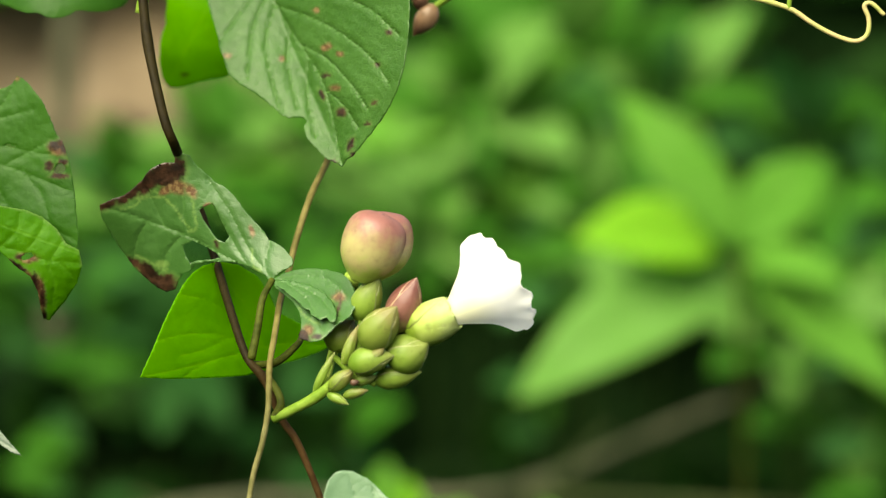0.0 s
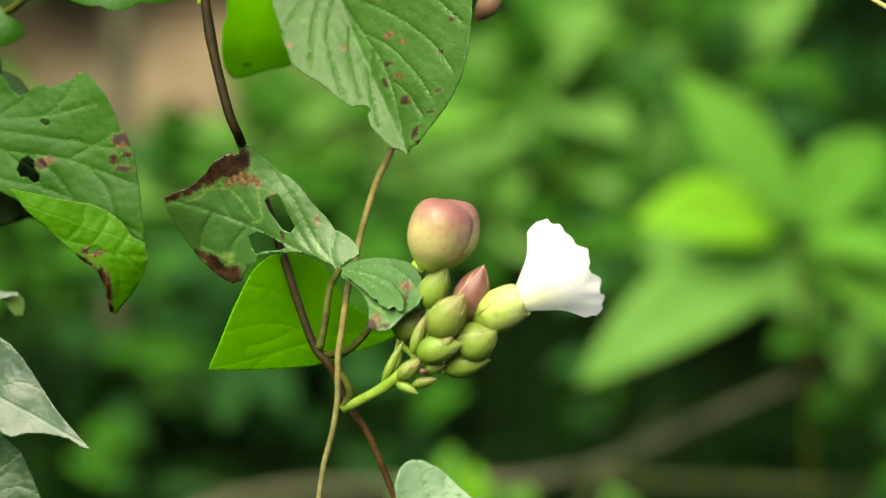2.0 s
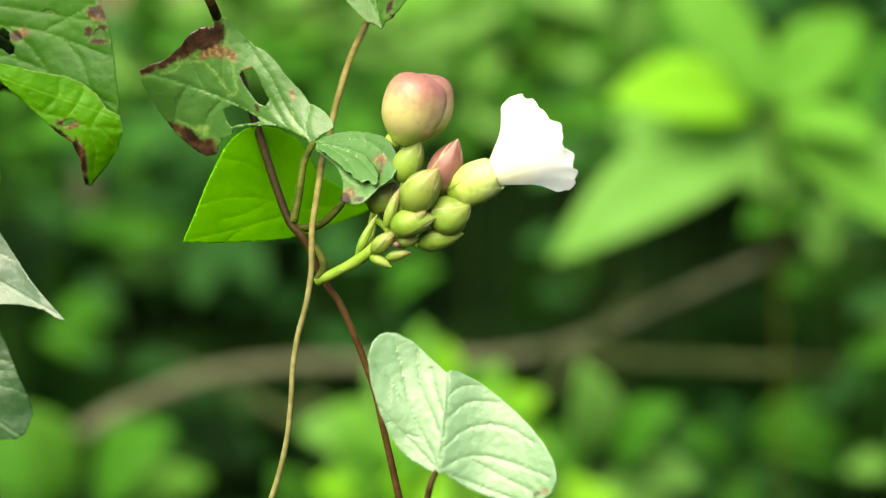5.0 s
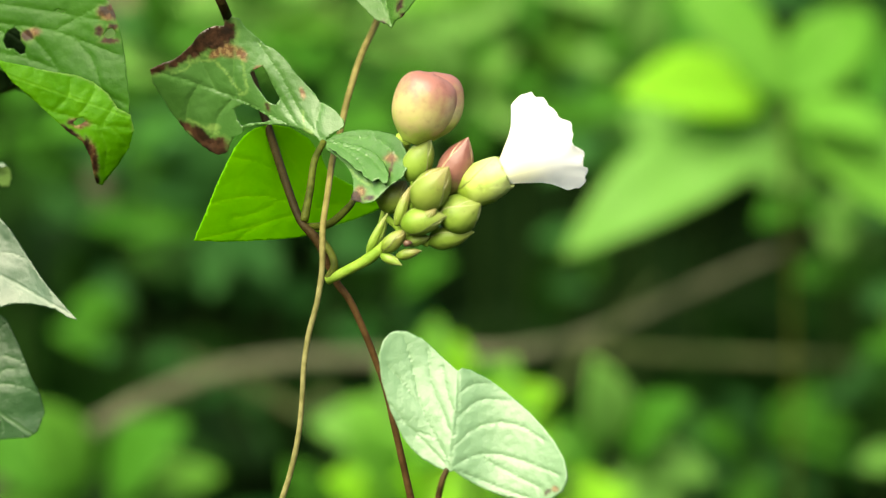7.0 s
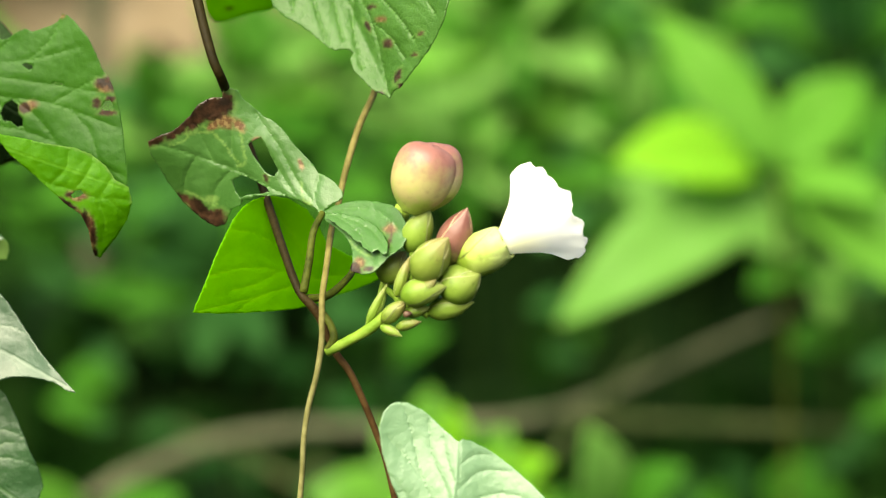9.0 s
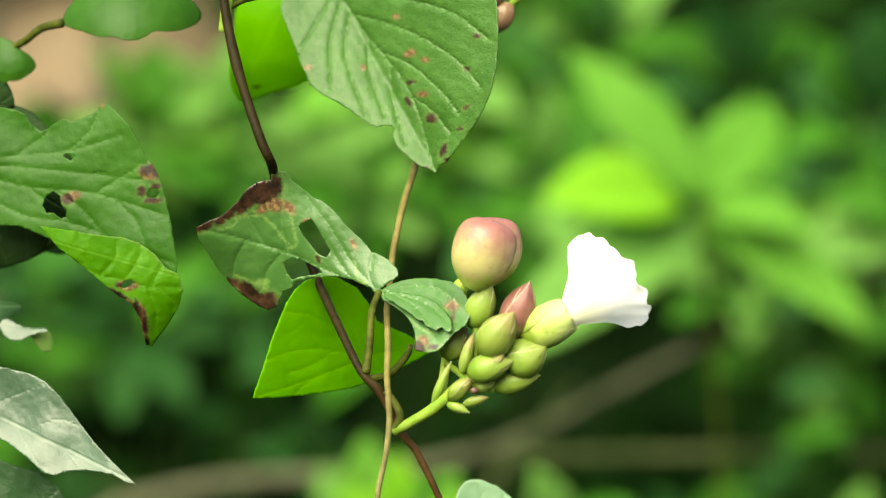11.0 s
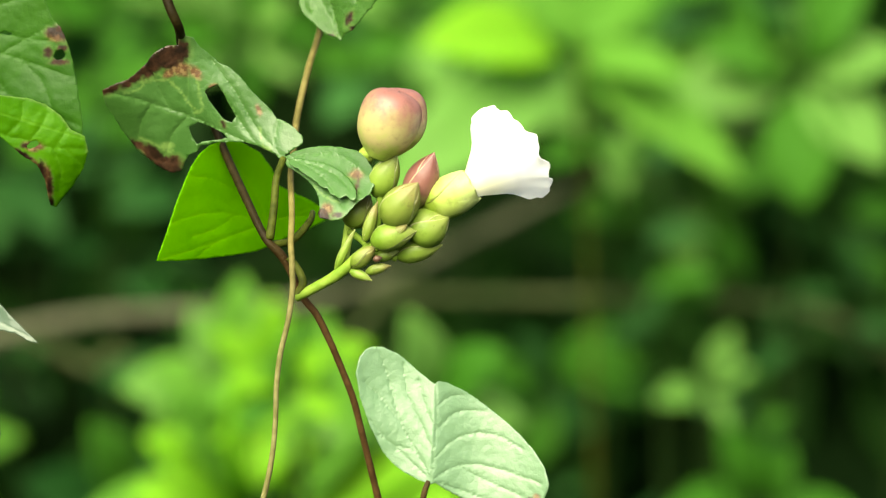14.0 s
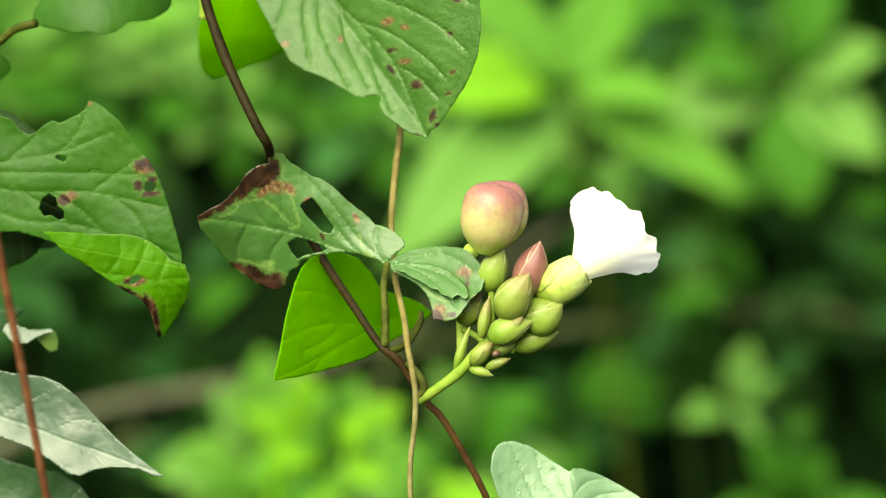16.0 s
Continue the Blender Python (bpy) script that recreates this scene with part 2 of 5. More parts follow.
def foliage_material(name, low, high, tip, share=0.35, rough=0.5):
    """Background leaves: a tone for each leaf, mottled."""
    m, t, shader, out = material(name)
    island = t.nodes.new("ShaderNodeNewGeometry").outputs["Random Per Island"]
    who = t.nodes.new("ShaderNodeObjectInfo").outputs["Random"]
    f = maths(t, 'FRACT', maths(t, 'ADD', island, who))
    colour = mixed(t, f, low, high)
    colour = mixed(t, maths(t, 'MULTIPLY', ramp(t, noise_of(t, 18, 4), 0.45, 0.7), 0.4), colour, tip)
    t.links.new(colour, shader.inputs["Base Color"])
    shader.inputs["Roughness"].default_value = rough
    shader.inputs["Specular IOR Level"].default_value = 0.03
    bright = t.nodes.new("ShaderNodeHueSaturation")
    bright.inputs["Value"].default_value = 1.5
    t.links.new(colour, bright.inputs["Color"])
    finish(t, shader, out, colour, bright.outputs[0], share)
    return m


# darkest leaves: the shade within the undergrowth is put into their green
FOLIAGE = foliage_material("undergrowth_shade_green", (0.0016, 0.0085, 0.0014), (0.0105, 0.0400, 0.0054), (0.0180, 0.0540, 0.0100))
FOLIAGE_MID = foliage_material("shrub_green", (0.023, 0.100, 0.009), (0.042, 0.150, 0.016), (0.053, 0.162, 0.026))
FOLIAGE_FINE = foliage_material("weed_green", (0.006, 0.034, 0.006), (0.034, 0.120, 0.028), (0.050, 0.148, 0.044))
FOLIAGE_BRIGHT = foliage_material("shrub_bright_green", (0.080, 0.236, 0.028), (0.112, 0.292, 0.040), (0.132, 0.308, 0.055), share=0.5)
FOLIAGE_LIME = foliage_material("shrub_lime_green", (0.160, 0.390, 0.026), (0.190, 0.430, 0.034), (0.200, 0.430, 0.045), share=0.55)
FOLIAGE_SOFT = foliage_material("shrub_soft_green", (0.096, 0.236, 0.044), (0.128, 0.288, 0.062), (0.148, 0.304, 0.082), share=0.45)

SOIL, st, ss, so = material("soil")
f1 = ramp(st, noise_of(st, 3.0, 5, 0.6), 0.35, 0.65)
# near-black green: the shade between plants is put into the soil colour
shaded_soil_colour = mixed(st, f1, (0.0014, 0.0050, 0.0012), (0.0048, 0.0125, 0.0035))
bare_colour = mixed(st, ramp(st, noise_of(st, 14.0, 5, 0.65), 0.3, 0.7), (0.15, 0.112, 0.072), (0.23, 0.18, 0.12))
st.links.new(mixed(st, attribute(st, "bare"), shaded_soil_colour, bare_colour), ss.inputs["Base Color"])
ss.inputs["Roughness"].default_value = 0.95
ss.inputs["Specular IOR Level"].default_value = 0.0
sb = node(st, "ShaderNodeBump", Strength=0.6, Distance=0.02)
st.links.new(noise_of(st, 40, 5), sb.inputs["Height"])
st.links.new(sb.outputs[0], ss.inputs["Normal"])


# ---- building helpers ----
def mesh_of(name, verts, faces, mat, uvs=None, attrs=None, smooth=True):
    me = bpy.data.meshes.new(name)
    me.from_pydata([tuple(p) for p in verts], [], [tuple(q) for q in faces])
    me.materials.append(mat)
    if uvs is not None:
        layer = me.uv_layers.new(name="UVMap")
        index = np.empty(len(me.loops), dtype=np.int32)
        me.loops.foreach_get("vertex_index", index)
        layer.data.foreach_set("uv", np.asarray(uvs, dtype=np.float32)[index].ravel())
    for key, values in (attrs or {}).items():
        a = me.attributes.new(key, 'FLOAT', 'POINT')
        a.data.foreach_set("value", np.asarray(values, dtype=np.float32))
    if smooth:
        me.polygons.foreach_set("use_smooth", [True] * len(me.polygons))
    me.update()
    return me


def put(name, me, parent=None, label=""):
    ob = new(name, me)
    if parent is not None:
        ob.parent = parent
    if label:
        ob["label"] = label
    return ob


def thing(name, at, label, category, group=""):
    """An empty at the foot of a thing; its parts are given in world places."""
    ob = new(name)
    ob.empty_display_size = 0.05
    ob.location = at
    return tagged(ob, label, category, group)


def under(name, me, parent, label=""):
    """A part whose mesh is in world places, under a thing or part."""
    ob = put(name, me, parent, label)
    if parent is not None and parent.type == 'EMPTY':
        ob.matrix_parent_inverse = Matrix.Translation(-parent.location)
    return ob


def spline(points, steps):
    """A smooth run of points through the given ones (Catmull-Rom)."""
    p = np.asarray(points, float)
    p = np.vstack([2 * p[0] - p[1], p, 2 * p[-1] - p[-2]])
    out = []
    for i in range(1, len(p) - 2):
        for s in np.linspace(0, 1, steps, endpoint=False):
            a, b, c, d = p[i - 1], p[i], p[i + 1], p[i + 2]
            out.append(0.5 * (2 * b + (c - a) * s + (2 * a - 5 * b + 4 * c - d) * s**2 + (3 * b - a - 3 * c + d) * s**3))
    out.append(p[-2])
    return np.array(out)


def tube_mesh(name, points, radii, mat, steps=8, sides=10, rough=0.02, nodes=(), seed=1):
    """A round stem through the points, thickness from end to end, swollen at the nodes (share of the length, gain)."""
    path = spline(points, steps)
    n = len(path)
    share = np.linspace(0, 1, n)
    r = np.interp(share, np.linspace(0, 1, len(radii)), radii)
    for where, gain in nodes:
        r = r * (1 + gain * np.exp(-((share - where) / 0.012) ** 2))
    tangent = np.gradient(path, axis=0)
    tangent /= np.linalg.norm(tangent, axis=1)[:, None] + 1e-12
    side = np.cross(tangent, (0.2, 1.0, 0.1))
    side /= np.linalg.norm(side, axis=1)[:, None] + 1e-12
    other = np.cross(tangent, side)
    rng = np.random.default_rng(seed)
    verts, faces, uvs = [], [], []
    for i in range(n):
        wob = 1 + rough * rng.standard_normal()
        for j in range(sides):
            a = 2 * math.pi * j / sides
            verts.append(path[i] + r[i] * wob * (math.cos(a) * side[i] + math.sin(a) * other[i]))
            uvs.append((share[i], j / sides))
    for i in range(n - 1):
        for j in range(sides):
            k = (j + 1) % sides
            faces.append((i * sides + j, i * sides + k, (i + 1) * sides + k, (i + 1) * sides + j))
    faces.append(tuple(range(sides - 1, -1, -1)))
    faces.append(tuple((n - 1) * sides + j for j in range(sides)))
    return mesh_of(name, verts, faces, mat, uvs)


def cover(outline, gaps, step, jag, seed):
    """Fine triangles over a closed outline with gaps cut out of it, in millimetres."""
    rng = np.random.default_rng(seed)

    def fine(line, wild):
        ring = np.asarray(line + line[:1], float)
        run = []
        for a, b in zip(ring[:-1], ring[1:]):
            n = max(1, int(np.hypot(*(b - a)) / step))
            for k in range(n):
                q = a + (b - a) * k / n
                run.append((q[0] + wild * rng.uniform(-1, 1), q[1] + wild * rng.uniform(-1, 1)))
        return run

    def within(p, line):
        hit = False
        for (x1, y1), (x2, y2) in zip(line, line[1:] + line[:1]):
            if (y1 > p[1]) != (y2 > p[1]) and p[0] < (x2 - x1) * (p[1] - y1) / (y2 - y1) + x1:
                hit = not hit
        return hit

    rim = fine(outline, jag)
    cuts = [fine(g, jag) for g in gaps]
    points, edges = [], []
    for line in [rim] + cuts:
        n = len(points)
        points += line
        edges += [(n + k, n + (k + 1) % len(line)) for k in range(len(line))]
    low, high = np.min(rim, axis=0), np.max(rim, axis=0)
    for x in np.arange(low[0], high[0], step):
        for z in np.arange(low[1], high[1], step):
            q = (x + step * rng.uniform(-0.3, 0.3), z + step * rng.uniform(-0.3, 0.3))
            if within(q, rim):
                points.append(q)
    found = geometry.delaunay_2d_cdt([Vector(p) for p in points], edges, [], 0, 1e-5)
    flat = np.array([tuple(v) for v in found[0]])
    faces = []
    for f in found[2]:
        c = flat[list(f)].mean(0)
        if within(c, rim) and not any(within(c, g) for g in cuts):
            faces.append(tuple(f))
    return flat, faces


def spots_at(xy, spots, soft, seed):
    best = np.zeros(len(xy))
    for x0, z0, w, h, turn in spots:
        c, s = math.cos(math.radians(turn)), math.sin(math.radians(turn))
        px, pz = xy[:, 0] - x0, xy[:, 1] - z0
        ragged = np.array([noise.noise(Vector((p[0] * 0.5, p[1] * 0.5, seed + x0))) + 0.5 * noise.noise(Vector((p[0] * 1.6, p[1] * 1.6, seed + x0))) for p in xy])
        d = np.sqrt(((px * c + pz * s) / w) ** 2 + ((-px * s + pz * c) / h) ** 2) + 0.35 * ragged
        best = np.maximum(best, np.clip((1 + soft - d) / (2 * soft), 0, 1))
    return best


def trail_at(xy, trails, wide):
    """Thin winding lines (leaf-miner tracks, creases) through points in millimetres."""
    best = np.zeros(len(xy))
    for line in trails:
        run = spline([(x, z, 0) for x, z in line], 6)[:, :2]
        for a, b in zip(run[:-1], run[1:]):
            ab = b - a
            k = np.clip(((xy - a) @ ab) / (ab @ ab + 1e-9), 0, 1)
            d = np.hypot(*(xy - a - k[:, None] * ab).T)
            best = np.maximum(best, np.clip(1.6 - d / wide, 0, 1))
    return best


def nearest(xy, lines):
    """Distance of each point to the nearest of some winding lines."""
    best = np.full(len(xy), 99.0)
    for line in lines:
        run = spline([(x, z, 0) for x, z in line], 6)[:, :2]
        for a, b in zip(run[:-1], run[1:]):
            ab = b - a
            k = np.clip(((xy - a) @ ab) / (ab @ ab + 1e-9), 0, 1)
            best = np.minimum(best, np.hypot(*(xy - a - k[:, None] * ab).T))
    return best


def damage(xy, burns, scorches, wilts, holes, seed):
    around = [(x, z, w * 1.35, h * 1.35, a) for x, z, w, h, a in tuple(burns) + tuple(holes)]
    return {"burn": spots_at(xy, burns, 0.16, seed), "scorch": spots_at(xy, scorches, 0.3, seed),
            "wilt": np.maximum(spots_at(xy, wilts, 0.4, seed), spots_at(xy, around, 0.15, seed) * 0.35)}


def patch_mesh(name, at, outline, slope, rib, mat, gaps=(), twist=0.0, fold=0.0, roll=(0, 0, 0), wave=0.8, jag=0.12, step=0.75,
               burns=(), scorches=(), wilts=(), trails=(), veins=(), quilt=0.5, seam=1.1, bow=0.0, crinkle=0.14, seed=1):
    """A leaf blade of any outline, torn and eaten through; twist: how its lean changes along x; roll: heading, start, rate of a curl."""
    xy, faces = cover(list(outline), [list(g) for g in gaps], step, jag, seed)
    heading = math.radians(rib[2])
    du, dv = np.array([math.cos(heading), math.sin(heading)]), np.array([-math.sin(heading), math.cos(heading)])
    rel = xy - np.array(rib[:2])
    u, v = rel @ du / rib[3], rel @ dv / rib[3]
    y = slope[0] * xy[:, 0] + slope[1] * xy[:, 1] + twist * xy[:, 0] * xy[:, 1] + fold * np.abs(v) * rib[3] - bow * (v * rib[3]) ** 2
    if roll[2]:
        past = np.maximum(0, xy @ np.array([math.cos(math.radians(roll[0])), math.sin(math.radians(roll[0]))]) - roll[1])
        y = y + roll[2] * past**2
    for n in range(len(xy)):
        q = Vector((xy[n, 0] * 0.06 + seed * 3.1, xy[n, 1] * 0.06, seed * 1.7))
        y[n] += wave * noise.noise(q) * 2 + crinkle * (noise.noise(q * 7) + 0.6 * noise.noise(q * 16))
    apart = nearest(xy, veins)
    y = y - quilt * (1 - np.exp(-(apart / seam) ** 2))
    verts = np.stack([at[0] + xy[:, 0] / 1000, at[1] + y / 1000, at[2] + xy[:, 1] / 1000], 1)
    attrs = damage(xy, burns, scorches, wilts, (), seed)
    attrs["vein"] = np.clip(1.5 - apart / 0.28, 0, 1) * 0.8
    attrs["wilt"] = np.maximum(attrs["wilt"], trail_at(xy, trails, 0.30) * 0.85)
    return verts, faces, np.stack([u, v], 1), attrs


def torn_leaf(parent, patches, mat, label, thick=0.0003):
    """One leaf of several lobes that bend apart at its base."""
    verts, faces, uvs, attrs = [], [], [], {}
    for v, f, uv, at in patches:
        n = len(verts)
        verts += [tuple(p) for p in v]
        faces += [tuple(i + n for i in q) for q in f]
        uvs += [tuple(p) for p in uv]
        for key, values in at.items():
            attrs.setdefault(key, []).extend(values)
    ob = under("leaf", mesh_of("leaf", verts, faces, mat, uvs, attrs), parent, label)
    solid = ob.modifiers.new("thickness", 'SOLIDIFY')
    solid.thickness, solid.offset = thick, 0.0
    return ob


def blade_mesh(name, at, outline, slope, rib, mat, rings=46, turns=150, cup=0.0, fold=0.0, wave=0.6, jag=0.25,
               holes=(), burns=(), scorches=(), wilts=(), seed=1):
    """A leaf blade that faces the path. outline: degrees and millimetres from its middle; slope: how it leans back to the
    right and upwards; rib: start, heading and length of the midrib; fold: lift of both halves.
    holes and damage: (x, z, width, height, turn) in millimetres and degrees."""
    rng = np.random.default_rng(seed)
    deg = np.array([o[0] for o in outline], float)
    rad = np.array([o[1] for o in outline], float)
    deg = np.concatenate([deg - 360, deg, deg + 360])
    rad = np.concatenate([rad, rad, rad])
    fine = np.linspace(0, 360, turns, endpoint=False)
    reach = np.interp(fine, deg, rad)
    kernel = np.array([1, 2, 1]) / 4.0
    reach = np.convolve(np.concatenate([reach[-1:], reach, reach[:1]]), kernel, 'valid')
    phase = rng.uniform(0, 6.28, 6)
    for k, f in enumerate((23, 41, 67)):
        reach = reach + jag * np.sin(np.radians(fine) * f + phase[k]) / (k + 1)
    heading = math.radians(rib[2])
    du, dv = np.array([math.cos(heading), math.sin(heading)]), np.array([-math.sin(heading), math.cos(heading)])
    pts = [(0.0, 0.0, 0.0)]
    for i in range(1, rings + 1):
        s = (i / rings) ** 0.85
        for j in range(turns):
            a = math.radians(fine[j])
            pts.append((reach[j] * s * math.cos(a), reach[j] * s * math.sin(a), s))
    pts = np.array(pts)
    xy = pts[:, :2]
    rel = xy - np.array(rib[:2])
    u, v = rel @ du / rib[3], rel @ dv / rib[3]
    big = rad.max()
    y = slope[0] * xy[:, 0] + slope[1] * xy[:, 1]
    y = y + cup * (xy**2).sum(1) / big + fold * np.abs(v) * rib[3]
    for n in range(len(xy)):
        q = Vector((xy[n, 0] * 0.06 + seed * 3.1, xy[n, 1] * 0.06, seed * 1.7))
        y[n] += wave * (0.4 + pts[n, 2] ** 2) * noise.noise(q) * 2
        y[n] += 0.12 * noise.noise(q * 7)
    verts = np.stack([at[0] + xy[:, 0] / 1000, at[1] + y / 1000, at[2] + xy[:, 1] / 1000], 1)

    gone = spots_at(xy, holes, 0.01, seed) > 0.5 if holes else np.zeros(len(xy), bool)
    faces = [(0, 1 + (j + 1) % turns, 1 + j) for j in range(turns)]
    for i in range(rings - 1):
        b = 1 + i * turns
        for j in range(turns):
            k = (j + 1) % turns
            faces.append((b + j, b + k, b + turns + k, b + turns + j))
    faces = [f for f in faces if not any(gone[n] for n in f)]
    attrs = damage(xy, burns, scorches, wilts, holes, seed)
    me = mesh_of(name, verts, faces, mat, np.stack([u, v], 1), attrs)
    return me


def leaf(parent, at, outline, slope, rib, mat, label="", thick=0.00035, **more):
    ob = under("leaf", blade_mesh("leaf", at, outline, slope, rib, mat, **more), parent, label)
    solid = ob.modifiers.new("thickness", 'SOLIDIFY')
    solid.thickness, solid.offset = thick, 0.0
    return ob


def stalk(name, parent, points, radii, mat, label="", **more):
    return under(name, tube_mesh(name, points, radii, mat, **more), parent, label)


def frame_on(base, tip):
    base, tip = Vector(base), Vector(tip)
    axis = (tip - base).normalized()
    right = axis.cross(Vector((0, 1, 0))).normalized()
    return base, axis, right, right.cross(axis).normalized() * -1, (tip - base).length


OVATE = ((0, 0.34), (0.06, 0.56), (0.16, 0.84), (0.30, 0.99), (0.44, 1.0), (0.58, 0.92), (0.70, 0.76), (0.81, 0.53), (0.90, 0.29), (0.96, 0.12), (1.0, 0.015))
GLOBE = ((0, 0.30), (0.05, 0.40), (0.14, 0.62), (0.26, 0.84), (0.40, 0.96), (0.54, 1.0), (0.68, 0.99), (0.80, 0.93), (0.90, 0.80), (0.96, 0.60), (0.99, 0.34), (1.0, 0.05))
CUP = ((0, 0.25), (0.1, 0.55), (0.3, 0.92), (0.5, 1.0), (0.75, 0.93), (0.92, 0.80), (1.0, 0.72))
URN = ((0, 0.27), (0.05, 0.38), (0.12, 0.56), (0.22, 0.77), (0.34, 0.91), (0.48, 0.985), (0.62, 1.0), (0.75, 0.97), (0.86, 0.87), (0.93, 0.71), (0.98, 0.42), (1.0, 0.03))


def shell_mesh(name, base, tip, radius, profile, mat, around, spread, lift, start=0.0, end=1.0, point=0.5, ns=22, na=20, swell=0.0, seed=1, lip=-0.018, hook=0.0):
    """One sepal: a curved shell round the axis, centred at an angle, narrowing to its tip."""
    base, axis, right, front, length = frame_on(base, tip)
    ks, kr = [p[0] for p in profile], [p[1] for p in profile]
    verts, uvs, faces = [], [], []
    for i in range(ns + 1):
        s = start + (end - start) * i / ns
        soft_step = 0.05 * min(1.0, 8 * s, 8 * (1 - s))
        r = float(np.mean(np.interp(s + soft_step * np.linspace(-1, 1, 9), ks, kr))) * radius * (1 + lift)
        g = i / ns
        width = spread * min(1.0, (1 - g) ** point * 1.15 + 0.02) * min(1, 0.6 + 2.5 * g)
        for j in range(na + 1):
            w = 2 * j / na - 1
            a = math.radians(around + width * w)
            rr = r * (1 + swell * math.exp(-((w / 0.25) ** 2)) * g) + 0.00010 * noise.noise(Vector((s * 3, w * 3, seed)))
            rr *= 1 + lip * abs(w) ** 6
            verts.append(base + axis * (length * s) + right * (hook * radius * max(0.0, s - 0.35) ** 2) + (right * math.cos(a) + front * math.sin(a)) * rr)
            uvs.append((s, w))
    for i in range(ns):
        for j in range(na):
            b = i * (na + 1) + j
            faces.append((b, b + 1, b + na + 2, b + na + 1))
    return mesh_of(name, verts, faces, mat, uvs)


def bud(parent, base, tip, radius, mat, profile=OVATE, turn=90, label="", name="flower_bud", spread=64, seed=1, point=0.36, hook=-0.5):
    """A closed bud: a solid core in two side sepals, with one broad sepal over them and a beaked tip."""
    core = under(name, shell_mesh(name, base, tip, radius * 0.975, profile, mat, 0, 180, 0, point=0.0001, na=28, seed=seed, hook=hook), parent, label)
    for k, (way, wide, lift, lip) in enumerate(((0, spread, 0.040, 0.022), (125, 96, 0.006, -0.018), (-125, 96, 0.014, -0.010))):
        s = under("sepal", shell_mesh("sepal", base, tip, radius, profile, mat, turn + way, wide, lift, end=1.0 - 0.02 * k, point=point, swell=0.03, seed=seed + k, lip=lip, hook=hook), core)
        solid = s.modifiers.new("thickness", 'SOLIDIFY')
        solid.thickness, solid.offset = 0.00030, -1.0
    return core


def small_leaf(base, tip, width, facing, curl=0.12, rows=9, cols=4):
    """Grid points and faces of a plain pointed leaf between two points."""
    base, tip = np.asarray(base, float), np.asarray(tip, float)
    axis = tip - base
    length = np.linalg.norm(axis)
    axis = axis / length
    side = np.cross(axis, np.asarray(facing, float))
    side /= np.linalg.norm(side) + 1e-9
    up = np.cross(side, axis)
    verts, faces = [], []
    for i in range(rows + 1):
        s = i / rows
        w = width / 2 * (math.sin(math.pi * min(1, s * 0.97 + 0.02) ** 0.85) ** 0.8)
        for j in range(cols + 1):
            c = 2 * j / cols - 1
            lift = -curl * length * (s - 0.5) ** 2 * 2 + abs(c) * w * 0.35
            verts.append(base + axis * length * s + side * w * c + up * lift)
    for i in range(rows):
        for j in range(cols):
            b = i * (cols + 1) + j
            faces.append((b, b + 1, b + cols + 2, b + cols + 1))
    return verts, faces


def shrub_leaf(parent, base, tip, width, mat, facing=(0, -0.75, 0.65), curl=0.12):
    v, f = small_leaf(base, tip, width, facing, curl)
    ob = under("leaf", mesh_of("leaf", v, f, mat), parent)
    solid = ob.modifiers.new("thickness", 'SOLIDIFY')
    solid.thickness = 0.0006
    return ob


# ---- ground: flat in front, a bank behind the vine ----
def ground_height(x, y):
    bank = np.interp(y, (-1.0, 0.3, 1.0, 1.5, 2.0, 2.5, 3.2, 6.0, 400.0), (0, 0, 0.12, 0.42, 0.85, 1.30, 1.75, 2.2, 2.3))
    near = max(0.0, 1 - abs(y - 1.5) / 6)
    return float(bank) + 0.05 * near * noise.noise(Vector((x * 1.7, y * 1.7, 3)))


xs = np.concatenate([[-400, -80, -20, -6], np.linspace(-3, 3, 61), [6, 20, 80, 400]])
ys = np.concatenate([[-400, -80, -20, -6, -3], np.linspace(-1.5, 4.5, 81), [6, 20, 80, 400]])
gv = [(x, y, ground_height(x, y)) for y in ys for x in xs]
gf = [(j * len(xs) + i, j * len(xs) + i + 1, (j + 1) * len(xs) + i + 1, (j + 1) * len(xs) + i) for j in range(len(ys) - 1) for i in range(len(xs) - 1)]
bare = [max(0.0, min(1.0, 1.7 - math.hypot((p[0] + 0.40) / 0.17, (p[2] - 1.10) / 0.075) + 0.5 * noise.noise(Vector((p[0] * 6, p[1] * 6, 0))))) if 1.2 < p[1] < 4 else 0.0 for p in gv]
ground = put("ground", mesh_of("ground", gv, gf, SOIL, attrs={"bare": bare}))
tagged(ground, "soil bank coloured dark for shade, with a patch of bare pale earth", "ground", kind="structure")


